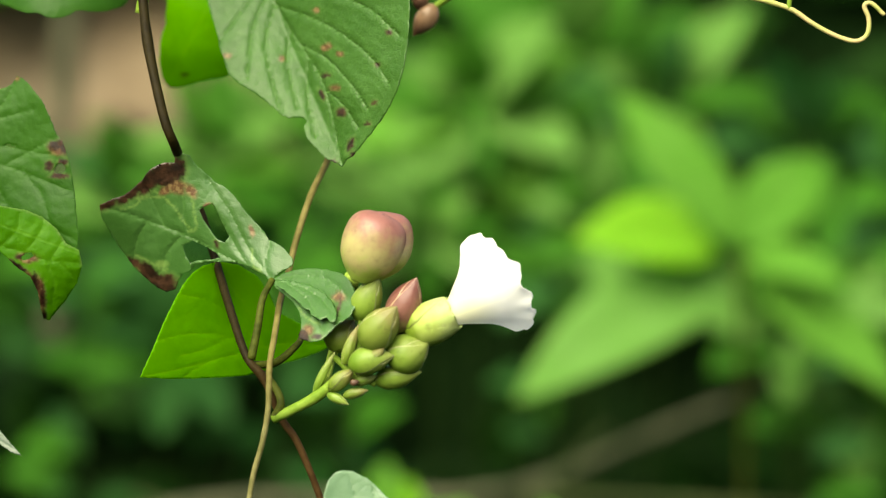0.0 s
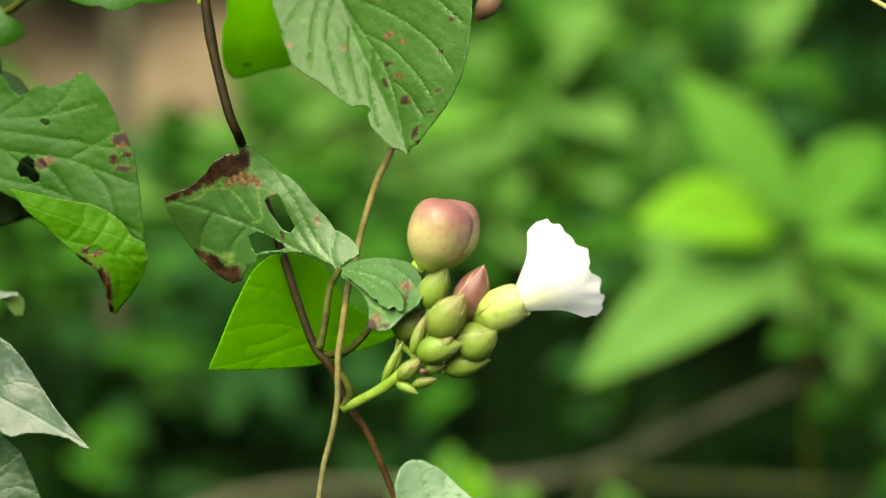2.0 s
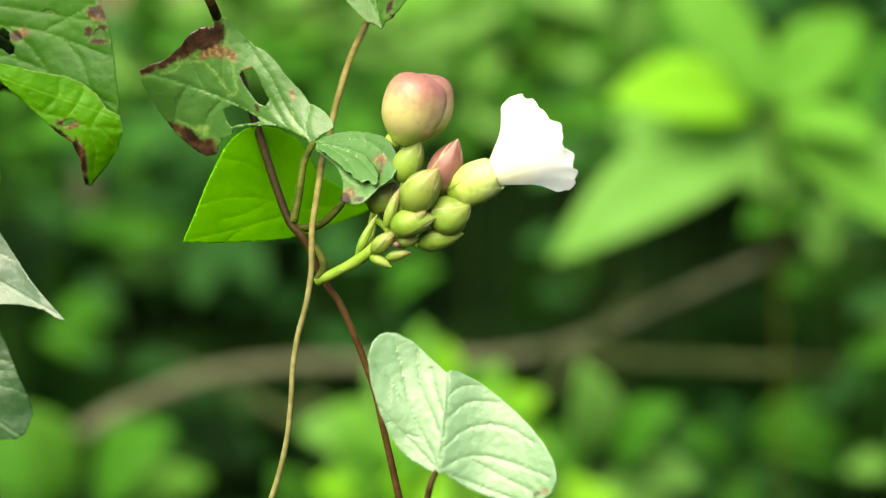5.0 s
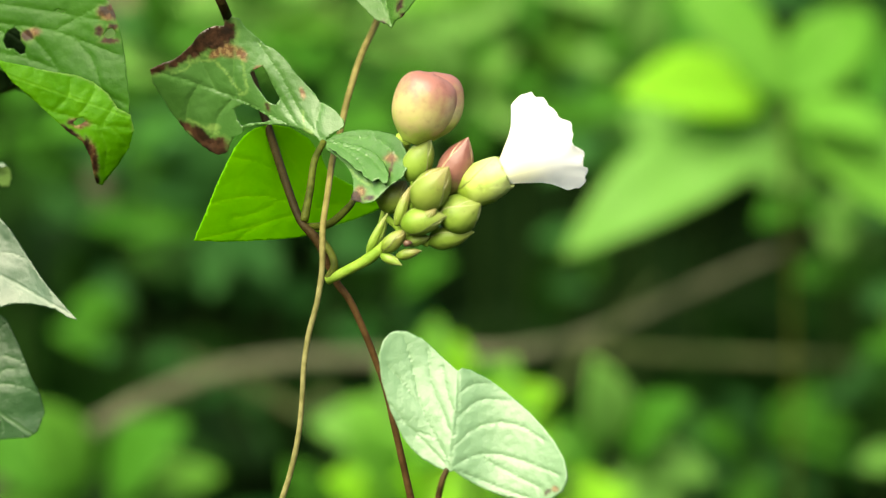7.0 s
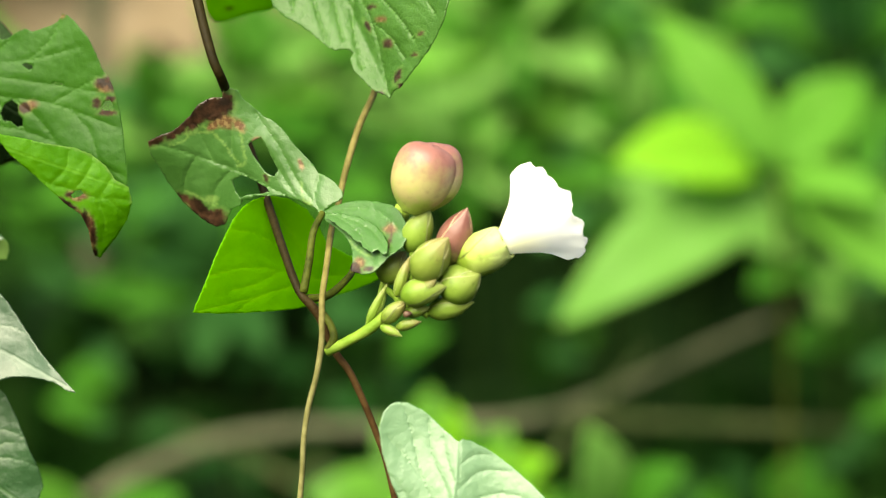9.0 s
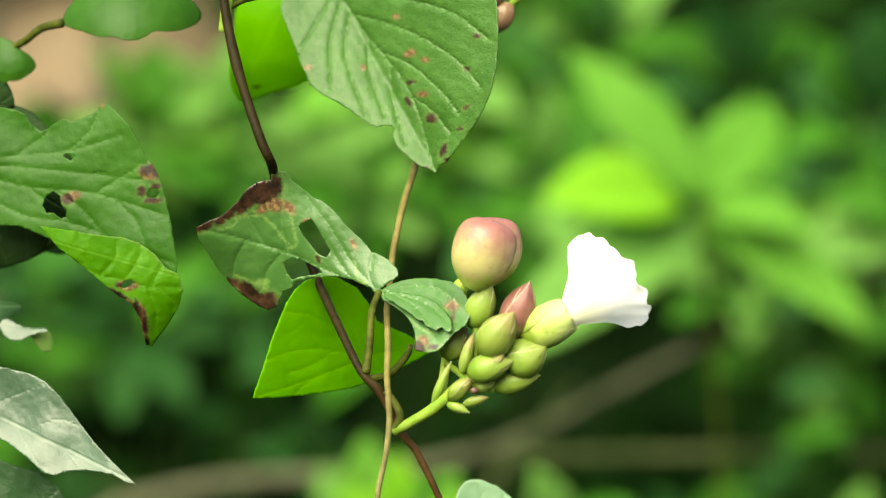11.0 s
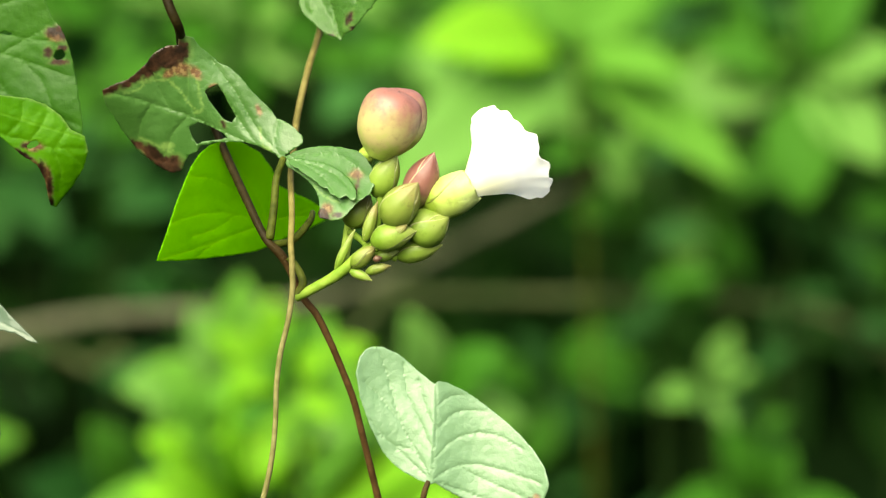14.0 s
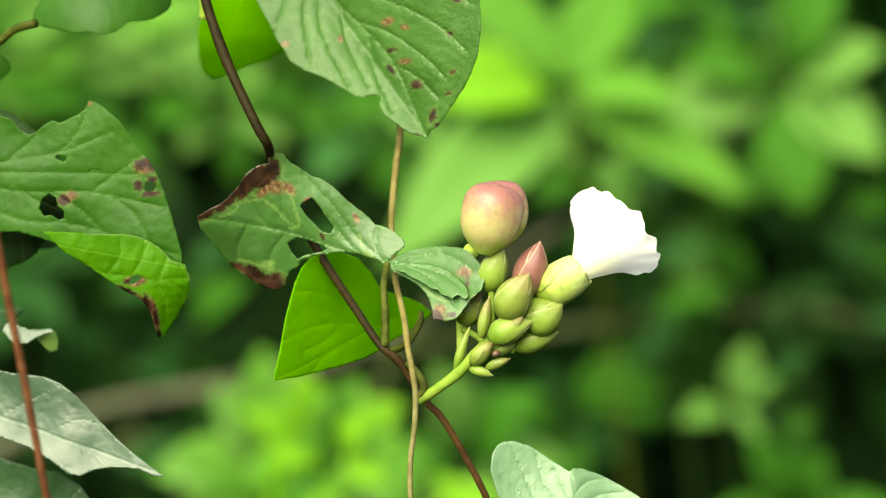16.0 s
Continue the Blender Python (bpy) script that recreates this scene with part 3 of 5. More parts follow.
# ---- the main vine ----
vine = thing("morning_glory_vine", (-0.02, 0.0, 0.0), "climbing vine with brown stems, heart-shaped leaves and one white flower", "vine")
stalk("stem", vine, [(-0.1078, 0.0300, 1.1753), (-0.1061, 0.0260, 1.1576), (-0.1022, 0.0180, 1.1380), (-0.0954, 0.0080, 1.1160), (-0.0916, 0.0100, 1.1065), (-0.0904, 0.0310, 1.0978), (-0.0866, 0.0340, 1.0882), (-0.0834, 0.0340, 1.0807), (-0.0765, 0.0240, 1.0637), (-0.0692, 0.0040, 1.0488), (-0.0631, -0.0080, 1.0371), (-0.0570, -0.0100, 1.0302), (-0.0507, -0.0100, 1.0173), (-0.0459, -0.0100, 1.0109), (-0.0414, -0.0090, 1.0017), (-0.0372, -0.0080, 0.9916), (-0.0331, -0.0070, 0.9805), (-0.0298, -0.0060, 0.9672), (-0.0263, -0.0050, 0.9531), (-0.0230, -0.0040, 0.9393), (-0.0194, -0.0030, 0.9250)] + [(0.012, 0.0, 0.80), (0.0, 0.01, 0.45), (-0.02, 0.0, -0.01)], (0.0017, 0.0017, 0.0016, 0.0015, 0.0013, 0.0012, 0.0012, 0.0014, 0.0018), STEM_MAIN,
      "dark brown twining main stem", nodes=((0.08, 0.18), (0.47, 0.25)), seed=3, rough=0.012)
stalk("stem", vine, [(-0.0315, 0.0900, 1.1482), (-0.0368, 0.0750, 1.1233), (-0.0416, 0.0550, 1.1027), (-0.0466, 0.0400, 1.0896), (-0.0507, 0.0320, 1.0739), (-0.0525, 0.0220, 1.0626), (-0.0538, 0.0100, 1.0557), (-0.0541, -0.0080, 1.0456), (-0.0548, -0.0170, 1.0368), (-0.0546, -0.0210, 1.0301), (-0.0545, -0.0220, 1.0217), (-0.0559, -0.0220, 1.0112), (-0.0585, -0.0220, 1.0001), (-0.0599, -0.0220, 0.9892), (-0.0603, -0.0220, 0.9777), (-0.0614, -0.0220, 0.9652), (-0.0639, -0.0220, 0.9526), (-0.0677, -0.0220, 0.9400), (-0.0710, -0.0220, 0.9275)] + [(-0.105, -0.015, 0.80), (-0.09, 0.0, 0.4), (-0.05, 0.0, -0.01)], (0.0013, 0.0012, 0.0011, 0.0010, 0.0009, 0.0010, 0.0013), STEM_THIN, "thin tan twining stem", seed=4)
stalk("petiole", vine, [(-0.0565, 0.0040, 1.0627), (-0.0591, -0.0020, 1.0565), (-0.0601, -0.0060, 1.0471), (-0.0617, -0.0090, 1.0367)], (0.0011, 0.0013, 0.0015), STEM_OLIVE)
stalk("petiole", vine, [(-0.0611, -0.0080, 1.0347), (-0.0538, -0.0020, 1.0353), (-0.0476, 0.0060, 1.0405), (-0.0461, 0.0120, 1.0430)], (0.0014, 0.0013, 0.0010), STEM_OLIVE)
stalk("petiole", vine, [(-0.0106, -0.0475, 0.9610), (-0.0122, -0.0490, 0.9571), (-0.0136, -0.0485, 0.9485), (-0.0141, -0.0470, 0.9340), (-0.0141, -0.0460, 0.9110), (-0.014, -0.045, 0.88), (-0.015, -0.015, 0.83), (-0.013, 0.0, 0.80)], (0.0009, 0.0012, 0.0013, 0.0013), STEM_DARK)
stalk("stem", vine, [(-0.1068, 0.0300, 1.1508), (-0.1050, 0.0300, 1.1621), (-0.0991, 0.0300, 1.1686), (-0.0970, 0.0300, 1.1771)], (0.0022, 0.0017, 0.0014), STEM_GREEN, "short green side shoot")
stalk("petiole", vine, [(-0.1050, 0.0300, 1.1593), (-0.1003, 0.0330, 1.1616), (-0.0936, 0.0450, 1.1634), (-0.0744, 0.0850, 1.1730)], (0.0013, 0.0011, 0.0009), STEM_OLIVE)

# upper leaf with rusty spots
torn_leaf(vine, [patch_mesh("leaf", (-0.0494, 0.055, 1.1461), [(-38.4, 11.2), (-36.3, 5.1), (-33.8, -1), (-32.5, -6), (-30.1, -11), (-28.4, -15.1), (-24.4, -18.4), (-20, -20.4), (-15.7, -23.1), (-11.3, -26.4), (-8.1, -28.9), (-5.9, -29.6), (-2.9, -28.9), (-0.4, -29.2), (0.7, -30.3), (-0.3, -32.4), (0, -34.3), (1.6, -36.9), (4.2, -39.2), (6.5, -41.4), (9, -43.3), (12.2, -44.1), (13.8, -45.4), (14.9, -43.4), (18.1, -40.9), (20.9, -36.9), (23.8, -33.2), (27.7, -27.8), (30.4, -22.8), (32.9, -16.7), (34.6, -9.8), (35.3, -3), (35.7, 5), (35.6, 12.9), (31.7, 26.8), (19, 40.7), (2.3, 42.7), (-14.4, 38.5), (-22.1, 30.1), (-31.3, 34.2), (-37.3, 23.7)],
               (-0.6, 0.35), (-19.5, 20.9, -63, 73.9), LEAF_GREY, fold=-0.6, bow=-0.003, wave=0.7, quilt=0.55, crinkle=0.26, jag=0.16, step=0.8, seed=2, veins=(((-19.5, 20.9), (-13, 9.8), (-9.2, 3.8), (-3, -4.1), (2.5, -11.3), (7, -19.7), (10.1, -29.5), (13.8, -44.6)), ((-12.6, 9.4), (-0.3, 6), (12.3, 0.3), (22.9, -7.3), (29.8, -15.9)), ((-3, -4.1), (6.5, -8.2), (16.7, -17.4), (22.5, -25)), ((7, -19.4), (13.4, -23.9), (19.3, -31.5)), ((-15.9, 16.8), (3.6, 14.6), (20.2, 10.1), (32.7, 0.5)), ((-17.8, 19.9), (3.2, 24.3), (19.7, 22.6), (33.2, 14.8)), ((-18.6, 18.9), (-25.6, 7.5), (-33.6, -5.1)), ((-16.4, 15.8), (-21.1, 1.4), (-21.9, -16.8)), ((-13.5, 10.8), (-16.2, -2.4), (-13.6, -14.5), (-9.3, -26.4)), ((-7.4, 1.8), (-7.9, -10.3), (-3.1, -26.1)), ((0.3, -8.1), (-0.2, -20), (4, -35.7)), ((-21, 22), (-28.7, 23.9), (-36, 19.6))), scorches=((6.4, -4.2, 1.9, 1.3, 20), (11.6, -6.4, 1.3, 1, 0), (-29.5, -9, 1.5, 1, 0), (10.4, -18.3, 2, 1, 10), (1.9, 8.3, 1.4, 1, 0), (-9.8, -9.2, 1, 1.2, 0)), burns=((12.9, -26.7, 2, 1.6, 0), (6.8, -14.2, 2, 0.7, 10), (28.8, 1.6, 1.2, 1, 0), (25.1, -9.6, 1.2, 0.8, 0), (24.6, -22.6, 1.6, 0.8, 30), (22.5, -29.9, 1.3, 0.8, 0), (16.7, -37.5, 1, 2.6, -20), (18.3, -40.7, 1.2, 1, 0), (10.7, -43.6, 1.4, 0.6, 0), (5.4, -21, 0.8, 2.2, 30)))], LEAF_GREY, "grey-green heart-shaped leaf with rusty spots and a notched edge")
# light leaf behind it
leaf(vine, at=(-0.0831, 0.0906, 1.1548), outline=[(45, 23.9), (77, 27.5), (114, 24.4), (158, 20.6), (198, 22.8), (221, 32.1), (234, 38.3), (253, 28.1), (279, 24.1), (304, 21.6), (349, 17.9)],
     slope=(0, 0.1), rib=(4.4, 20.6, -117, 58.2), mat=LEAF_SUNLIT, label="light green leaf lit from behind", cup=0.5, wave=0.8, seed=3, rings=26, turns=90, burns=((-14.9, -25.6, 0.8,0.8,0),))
# eaten leaf: the blade, and the right lobe folded forward at its base
torn_leaf(vine, [
    patch_mesh("leaf", (-0.0567, 0.006, 1.0626), [(-61.4, 21.9), (-56.9, 24.2), (-52.1, 26.2), (-46.7, 31), (-43.2, 35.6), (-39.2, 37.8), (-35.4, 38), (-34.8, 41.9), (-30, 40.6), (-28.3, 37.9), (-24.5, 34.6), (-21.2, 31.8), (-18.1, 30.5), (-13.9, 27), (-9.9, 21.8), (-6.3, 18.5), (-3.6, 15.9), (-2, 13.2), (1, 12.3), (4.2, 10.1), (6.9, 7.3), (6.8, 5), (3.5, 3), (1.1, 1.2), (0.4, -0.2), (-0.8, -0.6), (-2.4, 1.2), (-5.6, 2.5), (-8.7, 3.8), (-12.7, 4.8), (-17.9, 4.8), (-23, 4.3), (-26, 3.3), (-28, 2.8), (-28.9, 1.1), (-31.9, -0.4), (-33.3, -3), (-34.3, -6), (-37.4, -7.2), (-41, -5.9), (-44.8, -3.4), (-49.7, 0.7), (-51.5, 3.2), (-55.3, 8.2), (-57.7, 13), (-60.8, 17.8)],
               (-0.45, 0.25), (0, -0.2, 159, 63.2), LEAF_WORN, gaps=(((-26.3, 22.2), (-23.9, 23.7), (-22, 24.6), (-20.1, 21.9), (-17.9, 17.4), (-15.6, 13.6), (-17.1, 11.4), (-19.7, 12.3), (-22.3, 15.5), (-25.1, 19.3)), ((-31.8, 9.5), (-28.4, 11.3), (-24.8, 10), (-20.2, 7.7), (-18.6, 6.1), (-22.6, 5.1), (-26.7, 4.6), (-29, 3.4), (-30.6, 5.7))), twist=0.013, wave=0.6, fold=0.05, seed=5, quilt=0.4, crinkle=0.15, veins=(((-60.3, 21.6), (-46.4, 18.1), (-29.6, 12.8), (-16.9, 6.8), (-6.6, 3), (0, -0.2)), ((0, -0.2), (-2.6, 4.8), (-1.4, 12.2), (-3.2, 15.9)), ((-0.4, 0.4), (-9, 10.2), (-15.6, 21.5), (-24, 33)), ((-8.7, 4), (-13, 10), (-18.6, 19.3)), ((-29.6, 12.8), (-32.1, 22.4), (-31.8, 36.1)), ((-37.9, 15.4), (-41.4, 21.9), (-45, 29.5)), ((-31.6, 13.5), (-37.5, 6.4), (-40.1, -3.5)), ((-44.3, 17.4), (-48.2, 10.7), (-49.8, 2.8))), burns=((-58.3, 22.9, 3.8, 2, 25), (-51.7, 26.2, 5.2, 2.5, 27), (-45.1, 31.1, 5.4, 3.6, 38), (-38.5, 34.6, 5, 4.4, 0), (-34.5, 36, 3, 4, 0), (-38.3, -4.9, 4.8, 3.6, 10), (-44.1, -1, 5, 2.6, -45), (-49.7, 2.6, 2.6, 1.5, -20), (-20, 10.7, 0.8, 1.6, 20)), scorches=((-35, 30.1, 4.5, 2.4, -20), (-29.4, 28.4, 3, 1.6, -40), (-23.1, 23.6, 1.8, 1.1, 0), (-7.8, 15.7, 0.9, 1.8, 15), (-38.6, 28, 2, 1.6, 0), (-46.5, -0, 3.4, 1.2, -40)), wilts=((-39.4, 2.4, 2.4, 1.2, 10), (-47.3, 26.2, 3.4, 1.1, 15), (-5, 2.7, 1.4, 0.8, 0)), trails=(((-54, 20.8), (-48.8, 22.5), (-46.4, 25.1), (-41.6, 25.8), (-38.5, 25.6), (-34.6, 21.9), (-31.9, 18.1), (-28.6, 14.8)), ((-47.3, 26.4), (-45.4, 28), (-41.7, 28.1), (-40.2, 25.8)), ((-32.5, 30.3), (-29.2, 26.5), (-27.9, 20.7), (-27.2, 15.3), (-30.1, 14.7)), ((-48.7, 4.7), (-43.5, 2.9), (-39.3, 0.4), (-37.2, 1)), ((-4.9, 1.6), (-6.7, 4.6), (-7.7, 10.3)))),
    patch_mesh("leaf", (-0.0562, 0.0045, 1.0623), [(-0.6, 0.3), (3.1, 2.5), (7.0, 4.1), (13.0, 5.3), (19.0, 5.3), (24.0, 4.6), (27.1, 2.3), (28.8, -0.7), (29.4, -3.3), (29.0, -6.1), (27.4, -8.9), (24.0, -11.4), (20.9, -14.5), (18.5, -16.9), (15.2, -17.8), (11.1, -17.3), (10.7, -15.9), (11.3, -14.0), (10.9, -11.3), (9.9, -8.7), (7.7, -6.1), (4.6, -4.0), (1.0, -2.1)],
               (-0.7, 0.7), (-0.0, 0.0, -21, 25.6), LEAF_WORN, wave=0.4, fold=-0.12, seed=6, quilt=0.4, crinkle=0.2, veins=(((-0.0, 0.2), (7.4, -0.7), (13.4, -1.4), (19.6, -4.2), (23.9, -9.2)), ((-0.0, 0.2), (9.1, 2.4), (19.2, 2.3), (26.4, -2.7)), ((1.3, -0.6), (9.7, -5.1), (16.0, -9.2), (18.6, -13.3))), gaps=(((12.2, -4.3), (14.0, -3.6), (14.8, -4.4), (13.5, -5.3)),),
               burns=((12.5, -16.1, 2.4,2.0,0), (23.7, -6.5, 0.5,3.6,-10), (16.8, -16.0, 2.0,0.8,10)),
               scorches=((23.5, -2.9, 2.4,1.4,10), (14.1, -5.8, 1.6,0.7,0), (13.9, -14.3, 2.0,1.4,0)),
               wilts=((20.6, -4.8, 1.5,0.8,0),),
               trails=(((9.9, -7.8), (13.1, -10.6), (17.1, -12.0)),)),
    patch_mesh("leaf", (-0.0396, -0.0095, 1.0606), [(-15.2, 2.2), (-11.7, 2.6), (-7.5, 2.2), (-4.2, 1.7), (-0.8, 0.7), (2.6, -1.0), (5.1, -3.4), (6.4, -5.9), (6.3, -8.5), (5.0, -9.2), (3.0, -7.7), (1.2, -8.6), (-0.4, -7.9), (-1.8, -7.3), (-2.9, -6.1), (-4.7, -5.5), (-6.3, -4.4), (-8.0, -3.1), (-10.3, -2.0), (-12.4, -0.5), (-14.7, 0.5)],
               (-0.5, 1.15), (0.0, 0.0, -35, 20.0), LEAF_WORN, wave=0.25, seed=36, quilt=0.35, crinkle=0.2, step=0.6, jag=0.2, veins=(((-14.9, 1.8), (-9.1, 1.2), (-3.2, -0.4), (1.5, -2.9), (5.1, -6.3)), ((-11.6, 1.4), (-7.3, -0.7), (-3.7, -3.2), (-0.5, -7.4))))],
    LEAF_WORN, "half-eaten leaf with brown burnt edges and holes")
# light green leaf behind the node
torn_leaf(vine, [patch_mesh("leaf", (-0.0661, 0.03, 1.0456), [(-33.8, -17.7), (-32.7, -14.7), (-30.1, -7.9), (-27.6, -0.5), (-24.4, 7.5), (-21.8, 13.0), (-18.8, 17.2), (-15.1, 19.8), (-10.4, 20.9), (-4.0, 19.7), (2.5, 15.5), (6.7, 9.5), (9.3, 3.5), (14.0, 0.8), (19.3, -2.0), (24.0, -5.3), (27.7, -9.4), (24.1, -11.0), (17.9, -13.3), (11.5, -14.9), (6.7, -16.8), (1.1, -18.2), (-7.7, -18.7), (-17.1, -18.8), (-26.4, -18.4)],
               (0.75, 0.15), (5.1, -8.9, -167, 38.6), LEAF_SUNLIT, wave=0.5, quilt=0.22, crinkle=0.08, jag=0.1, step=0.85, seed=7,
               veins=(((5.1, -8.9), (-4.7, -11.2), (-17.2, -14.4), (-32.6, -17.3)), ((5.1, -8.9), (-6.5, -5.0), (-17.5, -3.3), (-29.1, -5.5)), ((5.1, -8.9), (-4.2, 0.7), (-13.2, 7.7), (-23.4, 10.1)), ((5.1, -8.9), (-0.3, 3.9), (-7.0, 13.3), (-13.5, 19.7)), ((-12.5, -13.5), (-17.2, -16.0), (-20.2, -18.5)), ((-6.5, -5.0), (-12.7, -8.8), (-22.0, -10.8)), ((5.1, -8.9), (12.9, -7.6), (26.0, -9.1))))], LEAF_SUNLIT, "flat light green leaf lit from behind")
# pale folded leaf below
torn_leaf(vine, [patch_mesh("leaf", (-0.01, -0.048, 0.9627), [(0.1, -2.5), (-4.2, -1.2), (-8.9, 1.2), (-12.7, 4.1), (-15.6, 7.7), (-19.9, 16.6), (-22.9, 25.4), (-24.2, 33.6), (-23, 38.5), (-20.9, 40.9), (-18.5, 41.8), (-15.4, 41.6), (-9.7, 39), (-3.4, 33.6), (0.4, 30.6), (2, 29.6), (3.1, 30.5), (6, 29.9), (12.2, 26.8), (18.6, 22.4), (24.3, 18.1), (29.9, 13.3), (34.1, 8.6), (37.5, 3.3), (38.6, -2), (37.2, -6.3), (33.4, -9.6), (26.1, -11), (17.2, -9.9), (9.8, -7.3), (4.2, -4.1), (1.6, -2.3)],
               (0, 0.25), (0.1, -2.1, 86, 30.6), LEAF_PALE, fold=0.38, bow=0.014, wave=0.45, quilt=0.20, seam=0.9, crinkle=0.13, jag=0.1, step=0.7, seed=8, veins=(((0.1, -2.1), (1.1, 6.3), (2.1, 17.1), (2.4, 29.1)), ((0.2, -0.9), (-4.5, 8), (-9.4, 16.8), (-13.5, 31.2), (-16, 39.2)), ((-0, -1.2), (-7.1, 5.2), (-13.9, 11.3), (-20.2, 18.3)), ((1.2, 8.1), (-2.9, 17), (-6.9, 25.9), (-8.4, 35.8)), ((1.7, 15.4), (-1.2, 22.4), (-3.3, 30.5)), ((0.4, -1.2), (9.5, 2.9), (20.6, 2.3), (36.3, -1.7)), ((0.6, -1.8), (7.8, -4.3), (17.2, -7.6), (26.4, -10)), ((0.9, 5.4), (9.3, 11.9), (20.3, 13.1), (30.5, 8.9)), ((1.8, 14.5), (9, 20), (19.2, 20.3)), ((2.3, 22.5), (7, 25.3), (12.5, 25.3)), ((9.5, 2.9), (17, -1.3), (30, -6.4)), ((-4.5, 8), (-11, 9.6), (-17.1, 13)), ((-9.4, 16.8), (-15.1, 23.8), (-21.8, 30.9))), burns=((32.2, -7.4, 1.4, 0.6, 30),), scorches=((34.8, -6.2, 1.2, 1, 0),))], LEAF_PALE, "pale green quilted leaf folded along its midrib")
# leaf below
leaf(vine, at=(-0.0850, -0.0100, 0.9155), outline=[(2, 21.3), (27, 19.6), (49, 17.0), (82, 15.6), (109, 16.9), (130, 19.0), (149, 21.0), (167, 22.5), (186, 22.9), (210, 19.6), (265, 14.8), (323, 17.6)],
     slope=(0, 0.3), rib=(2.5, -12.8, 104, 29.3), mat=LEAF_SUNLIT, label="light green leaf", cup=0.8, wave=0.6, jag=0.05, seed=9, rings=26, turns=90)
stalk("petiole", vine, [(-0.0826, -0.0139, 0.9027), (-0.08, -0.01, 0.86), (-0.075, -0.015, 0.80)], (0.0009, 0.0011, 0.0011), STEM_OLIVE)

# flower cluster
stalk("peduncle", vine, [(-0.0532, -0.0160, 1.0177), (-0.0467, -0.0170, 1.0213), (-0.0391, -0.0180, 1.0259), (-0.0317, -0.0180, 1.0323), (-0.0242, -0.0180, 1.0380)], (0.0016, 0.0017, 0.0019, 0.0019, 0.0015), STEM_GREEN, "green flower stalk", seed=6)
stalk("stem", vine, [(-0.0553, -0.0120, 1.0309), (-0.0522, -0.0140, 1.0269), (-0.0508, -0.0160, 1.0226), (-0.0532, -0.0160, 1.0177)], (0.0012, 0.0013, 0.0014, 0.0014), STEM_OLIVE, "short hooked side stem", seed=16)
stalk("pedicel", vine, [(-0.0373, -0.0170, 1.0274), (-0.0345, -0.0040, 1.0400), (-0.0318, 0.0020, 1.0532), (-0.0288, -0.0100, 1.0659)], (0.0017, 0.0017, 0.0020, 0.0029), STEM_LIME)
round_bud = under("flower_bud", shell_mesh("flower_bud", (-0.0194, -0.0130, 1.0657), (-0.0184, -0.0140, 1.0884), 0.0102, GLOBE, SEPAL_PINK, 0, 180, 0, point=0.0001, na=40, ns=30, seed=11), vine, "round pinkish fruiting bud with overlapping sepals")
wrap = under("sepal", shell_mesh("sepal", (-0.0263, -0.0195, 1.0651), (-0.0186, -0.0195, 1.0881), 0.0104, URN, SEPAL_PINK, 92, 104, 0.0, point=0.03, na=60, ns=36, seed=13, lip=0.016), round_bud)
wrap_thickness = wrap.modifiers.new("thickness", 'SOLIDIFY')
wrap_thickness.thickness, wrap_thickness.offset = 0.0005, -1.0
bud(vine, (-0.0135, -0.0170, 1.0486), (-0.0081, -0.0220, 1.0679), 0.0058, SEPAL_RED, turn=104, label="pointed reddish flower bud", seed=12)
bud(vine, (-0.0257, -0.0160, 1.0519), (-0.0205, -0.0200, 1.0675), 0.0049, SEPAL_GREEN, turn=72, label="pointed green flower bud", seed=13)
bud(vine, (-0.0224, -0.0235, 1.0434), (-0.0140, -0.0300, 1.0590), 0.0061, SEPAL_OLIVE, turn=78, label="pointed olive-green flower bud", seed=14)
bud(vine, (-0.0144, -0.0200, 1.0383), (-0.0029, -0.0250, 1.0475), 0.0066, SEPAL_GREEN, turn=112, label="plump green flower bud", seed=15)
bud(vine, (-0.0347, -0.0090, 1.0409), (-0.0285, -0.0100, 1.0521), 0.0052, SEPAL_OLIVE, turn=60, label="dark green flower bud", seed=16)
bud(vine, (-0.0280, -0.0240, 1.0373), (-0.0136, -0.0280, 1.0428), 0.0046, SEPAL_GREEN, turn=70, label="small green flower bud", seed=17)
bud(vine, (-0.0194, -0.0190, 1.0322), (-0.0044, -0.0220, 1.0370), 0.0039, SEPAL_GREEN, turn=120, label="small green flower bud", seed=18)
bud(vine, (-0.0229, -0.0255, 1.0377), (-0.0170, -0.0300, 1.0446), 0.0024, SEPAL_OLIVE, turn=40, label="small green flower bud", seed=19)
bud(vine, (-0.0298, -0.0215, 1.0271), (-0.0216, -0.0235, 1.0299), 0.0017, SEPAL_OLIVE, turn=95, label="withered bract", name="bract", seed=20)
bud(vine, (-0.0351, -0.0200, 1.0273), (-0.0278, -0.0230, 1.0248), 0.0017, SEPAL_GREEN, turn=75, label="withered bract", name="bract", seed=21)
bud(vine, (-0.0398, -0.0175, 1.0273), (-0.0336, -0.0180, 1.0413), 0.0015, SEPAL_GREEN, turn=95, label="narrow green bract", name="bract", seed=22)
bud(vine, (-0.0302, -0.0200, 1.0373), (-0.0261, -0.0190, 1.0509), 0.0020, SEPAL_OLIVE, turn=95, label="narrow green bract", name="bract", seed=24)
bud(vine, (-0.0343, -0.0205, 1.0288), (-0.0269, -0.0230, 1.0366), 0.0028, SEPAL_OLIVE, turn=30, label="small pointed bract", name="bract", seed=25)
